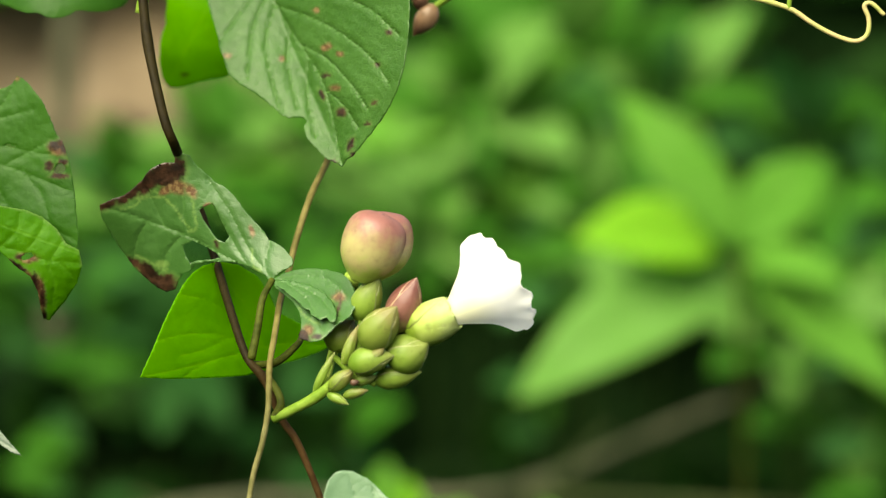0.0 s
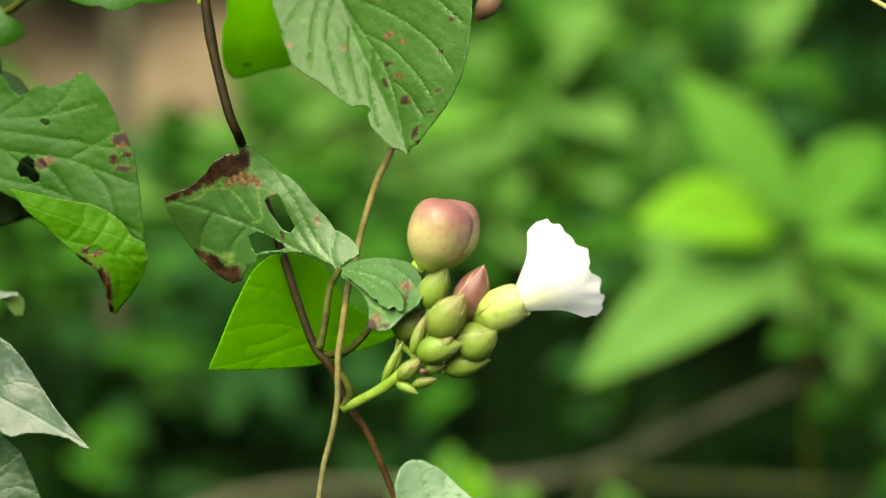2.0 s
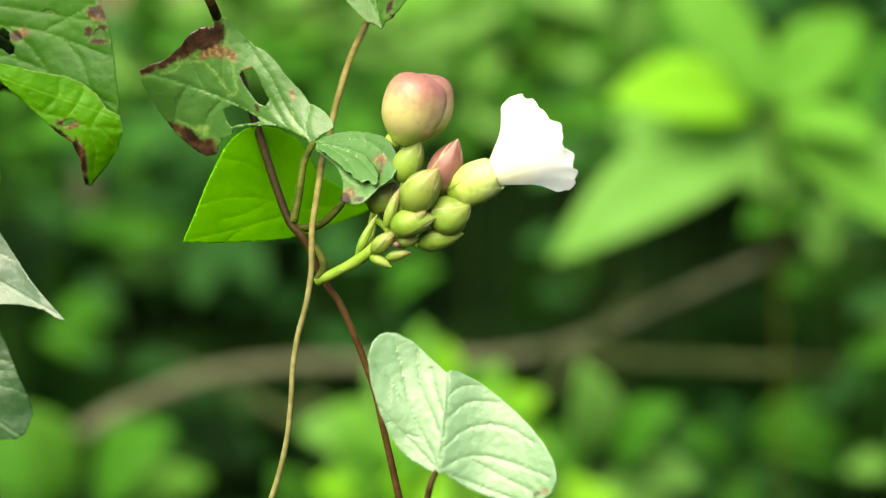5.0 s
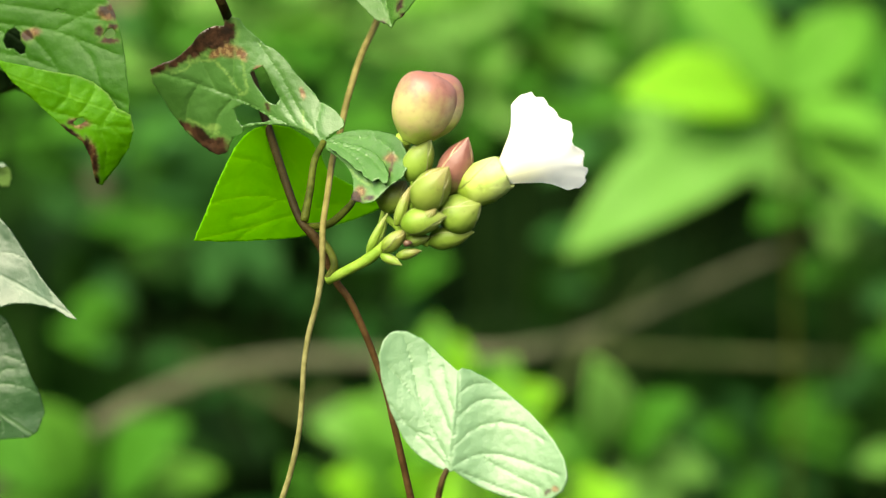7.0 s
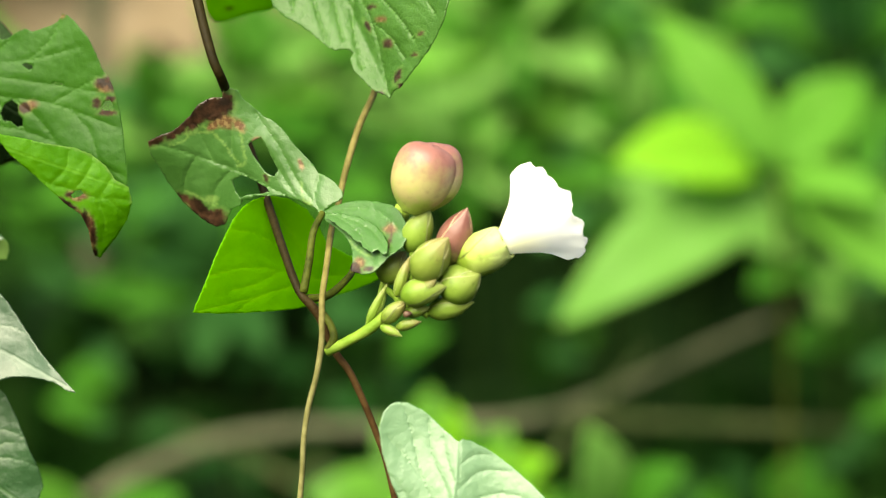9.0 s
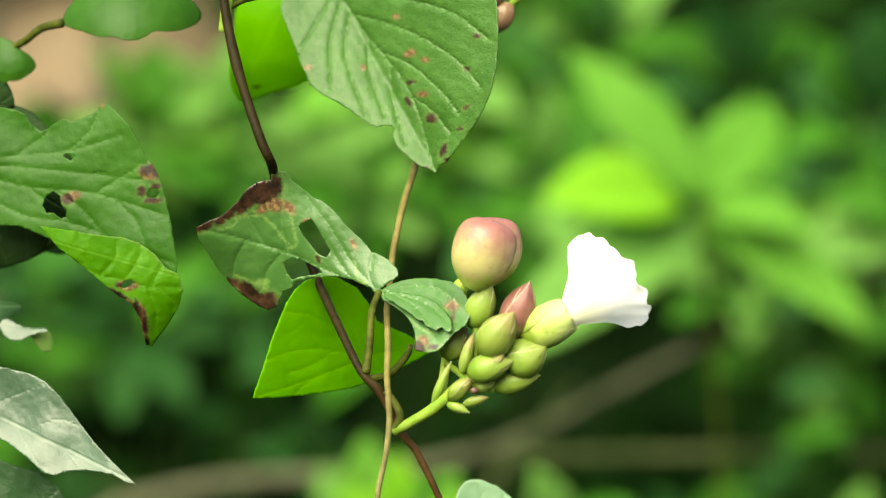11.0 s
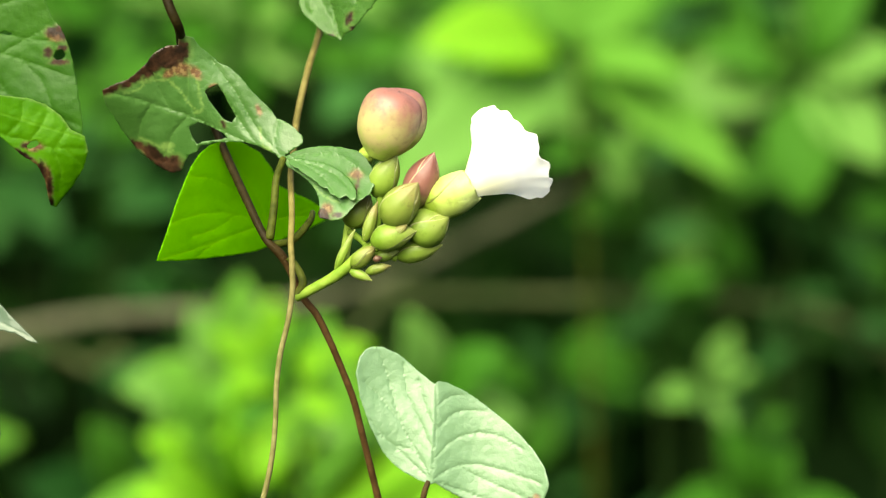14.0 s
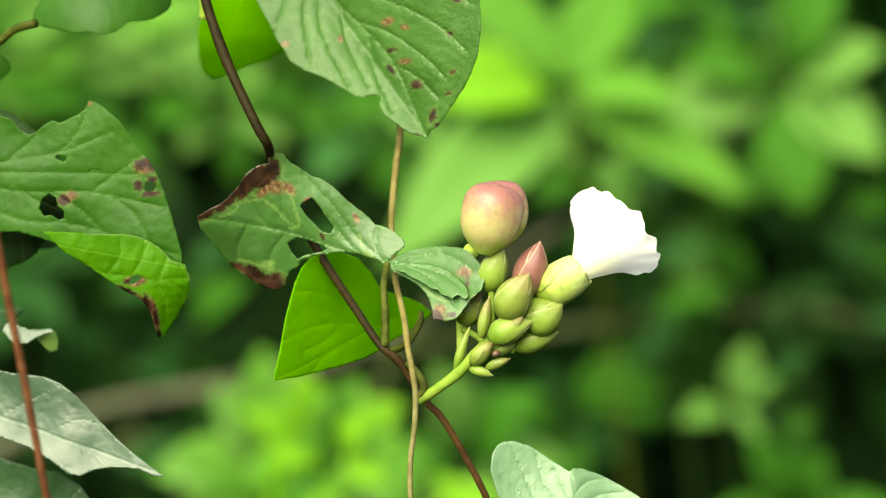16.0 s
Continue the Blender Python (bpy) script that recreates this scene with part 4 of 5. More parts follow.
bud(vine, (-0.0267, -0.0200, 1.0313), (-0.0189, -0.0225, 1.0347), 0.0020, SEPAL_GREEN, turn=60, label="small pointed bract", name="bract", seed=26)
bud(vine, (-0.0275, -0.0235, 1.0315), (-0.0246, -0.0245, 1.0327), 0.0011, SEPAL_BROWN, turn=95, label="dry brown bract", name="bract", seed=23)
for foot, head in (((-0.026, -0.018, 1.036), (-0.0146, -0.019, 1.049)), ((-0.026, -0.018, 1.036), (-0.0247, -0.018, 1.053)), ((-0.028, -0.018, 1.034), (-0.0345, -0.009, 1.039)),
                   ((-0.027, -0.019, 1.034), (-0.0162, -0.021, 1.037)), ((-0.028, -0.019, 1.033), (-0.0192, -0.020, 1.0315)), ((-0.0146, -0.019, 1.045), (-0.0096, -0.0195, 1.0478))):
    stalk("pedicel", vine, [foot, tuple((a + b) / 2 + (0.0, 0.0, 0.0006)[k] for k, (a, b) in enumerate(zip(foot, head))), head], (0.0011, 0.0011, 0.0013), STEM_GREEN, sides=8, steps=4)

# open flower
FLOWER_FOOT, FLOWER_NECK, FLOWER_RIM = (-0.0096, -0.0195, 1.0478), (0.0042, -0.0235, 1.0552), (0.0192, -0.0135, 1.0655)


def corolla_mesh():
    base, axis, right, front, length = frame_on(FLOWER_NECK, FLOWER_RIM)
    rows, cols = 40, 120
    ss_, rr_ = (-0.2, 0.0, 0.2, 0.4, 0.6, 0.78, 0.9, 1.0, 1.05), (0.0020, 0.0034, 0.0054, 0.0078, 0.0102, 0.0131, 0.0156, 0.0176, 0.0183)
    verts, uvs, faces = [], [], []
    for i in range(rows + 1):
        s = -0.2 + 1.25 * i / rows
        r = float(np.interp(s, ss_, rr_))
        g = max(0, s) ** 2
        for j in range(cols):
            a = 2 * math.pi * j / cols
            ruffle = 0.004 * math.sin(5 * a + 0.6) + 0.003 * noise.noise(Vector((math.cos(a) * 6, math.sin(a) * 6, 2)))
            rr = r * (1 + g * ruffle)
            along = s * length + max(0.0, s) ** 9 * 0.0016 * (noise.noise(Vector((math.cos(a) * 4, math.sin(a) * 4, 9))) + 0.2 * math.sin(5 * a) + 0.4 * noise.noise(Vector((math.cos(a) * 9, math.sin(a) * 9, 4))))
            along -= max(0.0, s) ** 16 * 0.0016 * math.exp(-((math.degrees(a) - 100) / 8) ** 2)
            verts.append(base + axis * along + (right * math.cos(a) + front * math.sin(a)) * rr)
            uvs.append((i / rows, j / cols))
    for i in range(rows):
        for j in range(cols):
            k = (j + 1) % cols
            faces.append((i * cols + j, i * cols + k, (i + 1) * cols + k, (i + 1) * cols + j))
    return mesh_of("corolla", verts, faces, PETAL, uvs)


flower = thing("flower", (-0.0096, -0.0195, 1.0478), "", "")
flower.parent = vine
flower.matrix_parent_inverse = Matrix.Translation(-vine.location)
flower["label"] = "open white trumpet flower in a yellow-green calyx"
petals = under("corolla", corolla_mesh(), flower)
petals["label"] = "white funnel-shaped corolla"
solid = petals.modifiers.new("thickness", 'SOLIDIFY')
solid.thickness = 0.0003
for k, (turn, tint) in enumerate(((100, SEPAL_YELLOW), (215, SEPAL_GREEN), (330, SEPAL_YELLOW), (60, SEPAL_YELLOW), (180, SEPAL_YELLOW))):
    s = under("sepal", shell_mesh("sepal", FLOWER_FOOT, (0.0066, -0.0235, 1.0572), 0.0071, CUP, tint, turn, 95, 0.015 + 0.012 * (k % 3), end=1.0 - 0.04 * (k % 3), point=0.3, seed=40 + k), flower)
    solid = s.modifiers.new("thickness", 'SOLIDIFY')
    solid.thickness = 0.0004

# dried buds above, on a shoot of the same vine
stalk("stem", vine, [(0.0205, 0.0633, 1.1782), (0.0066, 0.0654, 1.1678), (-0.0024, 0.0684, 1.1605), (-0.0078, 0.0684, 1.1565)], (0.0013, 0.0014, 0.0013, 0.0012), STEM_GREEN, "green shoot with dried buds")
bud(vine, (-0.0117, 0.0684, 1.1561), (-0.0112, 0.0684, 1.1662), 0.0030, SEPAL_BROWN, turn=90, label="dried brown bud", seed=31)
bud(vine, (-0.0064, 0.0684, 1.1582), (-0.0130, 0.0684, 1.1463), 0.0040, SEPAL_DRY, turn=90, label="dried pinkish-brown bud", seed=32)
bud(vine, (0.0016, 0.0664, 1.1661), (-0.0002, 0.0664, 1.1758), 0.0036, SEPAL_OLIVE, turn=90, label="small green bud", seed=33)
bud(vine, (0.0070, 0.0654, 1.1690), (0.0083, 0.0654, 1.1784), 0.0036, SEPAL_DEEP, turn=90, label="small green bud", seed=34)
bud(vine, (-0.0094, 0.0684, 1.1549), (-0.0116, 0.0694, 1.1475), 0.0014, SEPAL_BROWN, turn=90, label="dried brown bud", seed=35)

# curling tendril
tendril = thing("tendril", (0.13, 0.0, 1.16), "thin yellow-green tendril with a curled end", "tendril")
stalk("shoot", tendril, [(0.0921, 0.0000, 1.1678), (0.0980, 0.0000, 1.1648), (0.1067, 0.0000, 1.1629), (0.1145, 0.0000, 1.1605), (0.1214, 0.0000, 1.1563), (0.1293, 0.0000, 1.1525), (0.1361, 0.0000, 1.1509), (0.1398, 0.0000, 1.1533), (0.1402, 0.0000, 1.1583), (0.1385, 0.0000, 1.1628), (0.1409, 0.0000, 1.1637), (0.1453, 0.0000, 1.1600)], (0.0009, 0.0009, 0.0008, 0.0008, 0.0008, 0.0007), stem_material("tendril_skin", (0.33, 0.36, 0.11), (0.42, 0.34, 0.16)), steps=10)
stalk("side_shoot", tendril, [(0.1132, 0.0000, 1.1609), (0.1134, 0.0000, 1.1637), (0.1125, 0.0000, 1.1685)], (0.0009, 0.0008), STEM_GREEN)

# ---- the second vine, at its side ----
side_vine = thing("side_vine", (-0.19, 0.13, 0.0), "second climbing vine with a thin red-brown stem and large damaged leaves", "vine")
stalk("stem", side_vine, [(-0.2406, 0.0750, 1.1793), (-0.2322, 0.0750, 1.1384), (-0.2262, 0.0750, 1.0893), (-0.2172, 0.0750, 1.0532), (-0.2125, 0.0750, 1.0360), (-0.2086, 0.0750, 1.0087), (-0.2087, 0.0750, 0.9785), (-0.2100, 0.0750, 0.9593)] + [(-0.225, 0.09, 0.80), (-0.22, 0.12, 0.4), (-0.19, 0.13, -0.01)], (0.0016, 0.0015, 0.0014, 0.0014, 0.0016), STEM_RED, "thin red-brown stem", seed=8)
stalk("stem", side_vine, [(-0.1856, -0.0800, 1.1540), (-0.1835, -0.0800, 1.0960), (-0.1810, -0.0800, 1.0558), (-0.1785, -0.0800, 1.0102), (-0.1765, -0.0800, 0.9629), (-0.1765, -0.0800, 0.9335)] + [(-0.185, -0.06, 0.80), (-0.19, 0.03, 0.4), (-0.19, 0.13, -0.01)], (0.0013, 0.0013, 0.0012, 0.0012, 0.0014), STEM_RED, "thin red-brown stem", seed=18)
for foot, head in (((-0.2097, 0.0360, 1.1054), (-0.2537, 0.0700, 1.0848)), ((-0.2182, 0.0300, 1.0345), (-0.2478, 0.0700, 1.0194)), ((-0.2237, 0.0380, 0.9891), (-0.2459, 0.0700, 0.9757))):
    stalk("petiole", side_vine, [foot, tuple((a + b) / 2 - (0.0, 0.0, 0.004)[k] for k, (a, b) in enumerate(zip(foot, head))), head], (0.0011, 0.0012, 0.0013), STEM_OLIVE, sides=8)
stalk("petiole", side_vine, [(-0.2262, 0.0750, 1.0893), (-0.2025, 0.0800, 1.0733), (-0.1814, 0.0850, 1.0713), (-0.1688, 0.0850, 1.0771)], (0.0012, 0.0011, 0.0010), STEM_OLIVE)
torn_leaf(side_vine, [patch_mesh("leaf", (-0.1677, 0.0360, 1.0983), [(-44.3, 2.6), (-38.4, 18.8), (-26.0, 29.1), (-13.3, 27.4), (-9.0, 25.5), (-6.8, 21.6), (-3.7, 19.5), (-1.0, 20.6), (1.9, 22.6), (4.6, 23.9), (7.1, 22.7), (13.9, 25.1), (16.5, 26.5), (17.9, 29.3), (20.0, 28.6), (23.1, 26.3), (27.4, 21.5), (30.6, 15.7), (33.2, 9.8), (35.3, 7.7), (37.0, 4.1), (38.8, -0.8), (40.4, -8.6), (41.6, -16.3), (42.9, -26.1), (42.4, -30.0), (37.9, -30.5), (25.5, -27.1), (8.9, -21.8), (-3.7, -16.3), (-12.2, -12.7), (-29.0, -12.8)],
               (-0.25, 0.1), (-36.0, 8.9, -26, 84.4), LEAF, wave=1.0, quilt=0.32, crinkle=0.16, jag=0.14, step=0.85, seed=21,
     gaps=(((3.9, 11.2), (5.1, 12.0), (7.6, 11.3), (8.0, 10.1), (6.4, 9.5)), ((14.6, 5.0), (16.0, 6.0), (17.1, 5.6), (18.5, 5.3), (18.7, 4.5), (16.9, 4.5)), ((-3.6, -5.7), (-2.4, -2.8), (-0.4, -1.6), (0.4, -0.8), (2.6, -2.7), (2.9, -5.4), (4.8, -7.8), (4.6, -9.9), (2.8, -10.4), (0.2, -8.5), (-2.3, -8.4)), ((32.7, -2.7), (33.9, -0.7), (35.9, -0.1), (37.2, -1.6), (36.2, -3.4), (33.8, -3.7))),
     burns=((33.3, 6.1, 3.6,1.7,8), (36.2, 5.4, 1.4,3.0,20), (31.2, -1.2, 1.6,2.0,0), (36.3, 0.5, 1.8,1.1,0), (35.2, -4.4, 3.4,0.9,5), (5.1, -3.8, 2.0,2.0,20)),
     scorches=((6.7, -3.0, 2.8,1.6,20), (33.9, 4.6, 3.0,2.0,0), (18.3, 28.5, 1.0,0.9,0)),
     veins=(((-36.0, 8.9), (-12.8, 11.3), (5.9, 12.8), (24.4, 18.0)), ((-35.9, 6.9), (-8.4, 0.7), (14.6, -1.9), (39.4, -9.6)), ((-36.0, 7.9), (-12.7, 7.5), (10.2, 5.2), (32.0, 2.5)), ((-35.9, 5.9), (-12.3, -8.3), (8.6, -12.6), (41.5, -26.1)), ((14.6, -1.9), (22.7, 2.7), (34.9, 9.3)), ((-0.0, 0.0), (10.6, -7.6), (19.1, -18.7)), ((5.9, 12.8), (13.0, 19.1), (17.5, 27.1)), ((-8.4, 0.7), (2.3, -7.8), (6.6, -12.6)), ((22.9, -4.8), (29.3, -11.9), (32.6, -21.5)), ((-12.8, 11.3), (-4.6, 16.7), (-0.5, 19.8))))], LEAF, "large green leaf with insect holes and brown patches")
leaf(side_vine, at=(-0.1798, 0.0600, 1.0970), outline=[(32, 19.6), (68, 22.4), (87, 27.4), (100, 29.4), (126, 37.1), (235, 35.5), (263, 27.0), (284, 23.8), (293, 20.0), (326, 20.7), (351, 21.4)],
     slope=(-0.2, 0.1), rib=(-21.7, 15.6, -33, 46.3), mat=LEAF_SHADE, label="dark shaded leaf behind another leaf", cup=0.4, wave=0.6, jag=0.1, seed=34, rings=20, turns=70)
torn_leaf(side_vine, [patch_mesh("leaf", (-0.1409, 0.0180, 1.0699), [(-29.8, 16.8), (-18.1, 14.8), (-12.2, 13.4), (-2.4, 12.1), (3.5, 9.9), (8.5, 6.1), (12.0, 1.3), (16.6, -0.9), (17.8, -6.4), (16.1, -12.3), (12.4, -18.3), (8.7, -22.9), (6.5, -26.1), (4.5, -25.3), (3.8, -21.1), (3.0, -16.0), (0.4, -10.6), (-4.6, -7.4), (-9.6, -3.0), (-15.7, 2.5), (-23.7, 9.2)],
               (0.1, 0.12), (-23.8, 11.1, -18, 43.2), LEAF_CURLED, gaps=(((-3.1, -4.2), (-1.8, -2.6), (0.5, -2.3), (1.3, -3.3), (-0.2, -4.7), (-2.5, -5.2)),), wave=0.8, seed=22, roll=(-60, 6, 0.02), fold=0.1, quilt=0.35, crinkle=0.2, veins=(((-19.7, 5.3), (-11.7, 0.1), (-3.8, -2.1), (6.0, -4.9), (16.2, -5.5)), ((-1.8, -2.4), (2.8, 4.0), (3.9, 8.9)), ((-9.7, -0.3), (-5.1, 4.8), (-4.3, 10.7)), ((7.0, -4.9), (9.7, 0.3), (11.2, 2.3)), ((6.0, -4.9), (8.3, -12.5), (7.6, -20.4)), ((9.9, -5.2), (14.0, -9.4), (15.1, -12.3))),
     burns=((2.1, -12.7, 1.1,3.6,12), (4.4, -18.5, 1.0,4.2,0), (4.8, -23.8, 0.9,1.8,0), (-4.6, -6.8, 4.0,0.8,-30), (-3.7, -4.0, 1.6,0.8,0)),
     scorches=((3.8, -16.6, 1.5,6.5,6), (-0.8, -4.3, 3.6,1.8,0), (0.4, -10.8, 2.4,1.0,-50)),
     trails=(((-16.1, 14.5), (-10.3, 13.2), (-2.0, 11.7), (3.9, 9.3), (8.7, 5.5), (12.4, 0.7), (16.6, -1.3), (17.6, -6.4)),))], LEAF_CURLED, "light green leaf curled over, with a scorched lower edge")
torn_leaf(side_vine, [patch_mesh("leaf", (-0.1841, 0.0300, 1.0193), [(-37.6, 17.5), (-25.3, 21.9), (-14.7, 21.0), (-3.9, 17.9), (6.8, 15.5), (12.3, 12.9), (18.0, 7.4), (23.9, -0.8), (29.7, -8.1), (35.2, -13.4), (43.4, -21.0), (39.9, -20.2), (35.6, -18.0), (31.5, -17.1), (26.3, -16.6), (20.2, -16.9), (15.2, -18.4), (11.0, -17.3), (5.3, -12.0), (-1.3, -7.6), (-12.3, -2.4), (-29.8, 4.4)],
               (-0.2, 0.34), (-26.2, 10.3, -24, 68.7), LEAF_SILVER, fold=-0.22, twist=0.004, wave=1.2, quilt=0.10, seam=3.5, seed=23,
     veins=(((-26.2, 10.3), (0.0, -1.0), (20.0, -10.5), (43.4, -21.0)), ((-10.0, 3.5), (2.0, 8.0), (12.0, 12.0)), ((6.0, -4.0), (16.0, 0.0), (24.0, -2.0)), ((-4.0, 1.0), (4.0, -6.0), (10.0, -15.0)), ((14.0, -8.0), (20.0, -12.0), (24.0, -16.0))))], LEAF_SILVER, "glossy grey-green leaf catching the sky")
torn_leaf(side_vine, [patch_mesh("leaf", (-0.1896, 0.0380, 0.9778), [(-36.7, 26.2), (-22.4, 32.6), (-9.8, 30.7), (-1.3, 26.5), (7.2, 22.9), (13.4, 21.1), (19.9, 15.5), (24.8, 6.9), (29.0, -2.7), (32.8, -10.4), (34.3, -16.2), (32.0, -23.1), (29.0, -25.1), (21.8, -25.8), (13.7, -27.4), (1.3, -26.7), (-7.0, -25.7), (-23.8, -20.6), (-35.0, -5.3)],
               (-0.1, 0.04), (-21.2, 8.0, -32, 60.7), LEAF_DARK, fold=0.05, wave=1.1, seed=24, quilt=0.13, seam=2.0,
     veins=(((-8.0, 0.5), (4.0, 6.0), (14.0, 10.0), (20.0, 14.5)), ((-2.0, -3.5), (10.0, 0.5), (20.0, 3.0), (27.0, 1.0)), ((6.0, -9.0), (16.0, -6.5), (26.0, -7.0), (32.0, -9.5)), ((-4.0, -2.0), (-2.0, -12.0), (-6.0, -24.0)), ((6.0, -8.5), (10.0, -16.0), (9.0, -26.0)), ((14.0, -14.0), (19.0, -19.0), (20.0, -25.0)), ((10.0, 0.5), (12.0, 5.0), (16.0, 8.0)), ((16.0, -6.5), (19.0, -2.0), (24.0, -1.0))))], LEAF_DARK, "glossy dark green leaf")
torn_leaf(side_vine, [patch_mesh("leaf", (-0.1837, 0.0520, 1.0490), [(-7.0, 1.5), (-2.9, 2.6), (0.3, 1.0), (3.2, -0.4), (7.5, -0.7), (10.6, -0.5), (12.4, -1.8), (8.7, -2.3), (5.7, -3.2), (2.3, -4.7), (-1.0, -4.8), (-3.8, -3.2)],
               (-0.2, 0.7), (-6.5, 1.1, -9, 19.1), LEAF_SILVER, wave=0.8, seed=25), patch_mesh("leaf", (-0.1747, 0.0530, 1.0472), [(-3.9, -1.3), (-1.0, 0.4), (1.4, 0.8), (3.3, -1.6), (3.8, -4.8), (2.8, -7.7), (0.4, -7.9), (-1.7, -5.2)],
               (0.3, -0.2), (-2.9, -0.6, -54, 9.0), LEAF_SILVER, wave=0.5, seed=26, wilts=((-0.1, -3.7, 9,9,0),))], LEAF_SILVER, "small curled leaf with a pale face")
leaf(side_vine, at=(-0.1980, 0.0550, 1.0552), outline=[(19, 5.5), (116, 8.6), (155, 20.8), (196, 18.4), (244, 6.2), (339, 10.5), (359, 17.6)],
     slope=(-0.2, 0.4), rib=(-18.4, 2.9, -5, 36.1), mat=LEAF_DARK, label="grey-green leaf", cup=0.6, wave=0.6, jag=0.1, seed=26, rings=20, turns=60)
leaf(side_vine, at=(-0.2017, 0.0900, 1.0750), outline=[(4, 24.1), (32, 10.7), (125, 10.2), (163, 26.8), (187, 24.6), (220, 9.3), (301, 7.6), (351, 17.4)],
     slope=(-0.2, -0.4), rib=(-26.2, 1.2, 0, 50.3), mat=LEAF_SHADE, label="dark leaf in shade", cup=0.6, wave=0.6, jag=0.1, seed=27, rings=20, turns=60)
leaf(side_vine, at=(-0.1412, 0.0600, 1.1588), outline=[(17, 18.7), (108, 9.6), (173, 20.8), (190, 25.4), (205, 17.1), (239, 10.3), (321, 11.3), (347, 24.5), (355, 25.7)],
     slope=(0, 0.6), rib=(-25.0, -4.3, 2, 50.7), mat=LEAF, label="green leaf seen from its edge", cup=0.6, wave=0.6, jag=0.1, seed=28, rings=24, turns=80)
stalk("petiole", side_vine, [(-0.1645, 0.0600, 1.1547), (-0.1724, 0.0650, 1.1529), (-0.1792, 0.0700, 1.1483), (-0.1891, 0.0800, 1.1443), (-0.2071, 0.1000, 1.1396)], (0.0016, 0.0014, 0.0013, 0.0013), STEM_OLIVE)
leaf(side_vine, at=(-0.1853, 0.0700, 1.1414), outline=[(35, 6.3), (93, 7.6), (153, 14.8), (204, 13.7), (273, 6.7), (321, 8.5), (350, 10.4)],
     slope=(-0.2, 0.2), rib=(-13.0, 2.7, -12, 23.8), mat=LEAF, label="small green leaf", cup=0.6, wave=0.6, jag=0.1, seed=29, rings=20, turns=60)
leaf(side_vine, at=(-0.1800, 0.0850, 1.0868), outline=[(24, 13.3), (86, 12.7), (118, 18.0), (141, 25.9), (158, 28.5), (181, 23.5), (221, 16.6), (274, 13.9), (312, 22.1), (327, 31.6), (338, 42.5), (351, 25.7)],
     slope=(0.1, -0.5), rib=(-12.5, -10.2, -7, 52.2), mat=LEAF_PALE, label="pale leaf on a curved stalk", cup=0.6, wave=0.8, jag=0.1, seed=30, rings=30, turns=90)
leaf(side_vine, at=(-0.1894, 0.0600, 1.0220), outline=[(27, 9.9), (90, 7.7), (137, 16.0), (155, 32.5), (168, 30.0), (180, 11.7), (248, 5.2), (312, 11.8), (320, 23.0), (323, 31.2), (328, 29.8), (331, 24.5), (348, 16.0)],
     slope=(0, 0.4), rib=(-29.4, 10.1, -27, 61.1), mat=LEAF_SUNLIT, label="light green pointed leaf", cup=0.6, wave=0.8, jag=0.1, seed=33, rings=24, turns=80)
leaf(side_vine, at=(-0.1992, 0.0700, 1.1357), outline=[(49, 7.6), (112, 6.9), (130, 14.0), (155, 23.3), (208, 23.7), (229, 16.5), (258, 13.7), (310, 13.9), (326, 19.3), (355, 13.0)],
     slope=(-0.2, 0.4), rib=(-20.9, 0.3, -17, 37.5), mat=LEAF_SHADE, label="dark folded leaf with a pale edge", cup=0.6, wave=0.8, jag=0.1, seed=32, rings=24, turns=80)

# ---- behind: broad-leaved shrub ----
shrub = thing("broadleaf_shrub", (0.2, 1.15, 0.15), "bright green broad-leaved shrub, far out of focus", "shrub")
NODE = (0.192, 1.15, 1.003)
stalk("stem", shrub, [(0.20, 1.2, 0.1), (0.22, 1.22, 0.5), (0.205, 1.18, 0.85), NODE], (0.0022, 0.002, 0.002, 0.0018), STEM_OLIVE, steps=5)
for base, tip, width, mat in (
        ((0.178, 1.15, 1.010), (0.078, 1.10, 1.016), 0.062, FOLIAGE_LIME),
        ((0.192, 1.15, 1.010), (0.105, 1.20, 1.115), 0.050, FOLIAGE_BRIGHT),
        ((0.196, 1.15, 1.010), (0.252, 1.20, 1.075), 0.055, FOLIAGE_BRIGHT),
        ((0.196, 1.15, 1.003), (0.262, 1.10, 0.990), 0.034, FOLIAGE_BRIGHT),
        ((0.188, 1.15, 0.995), (0.040, 1.05, 0.912), 0.066, FOLIAGE_SOFT),
        ((0.205, 1.15, 0.990), (0.305, 1.10, 0.917), 0.044, FOLIAGE_BRIGHT),
        ((0.188, 1.16, 0.985), (0.080, 1.15, 0.960), 0.050, FOLIAGE_SOFT),
        ((0.200, 1.16, 0.995), (0.236, 1.20, 1.050), 0.044, FOLIAGE_SOFT)):
    shrub_leaf(shrub, base, tip, width, mat)


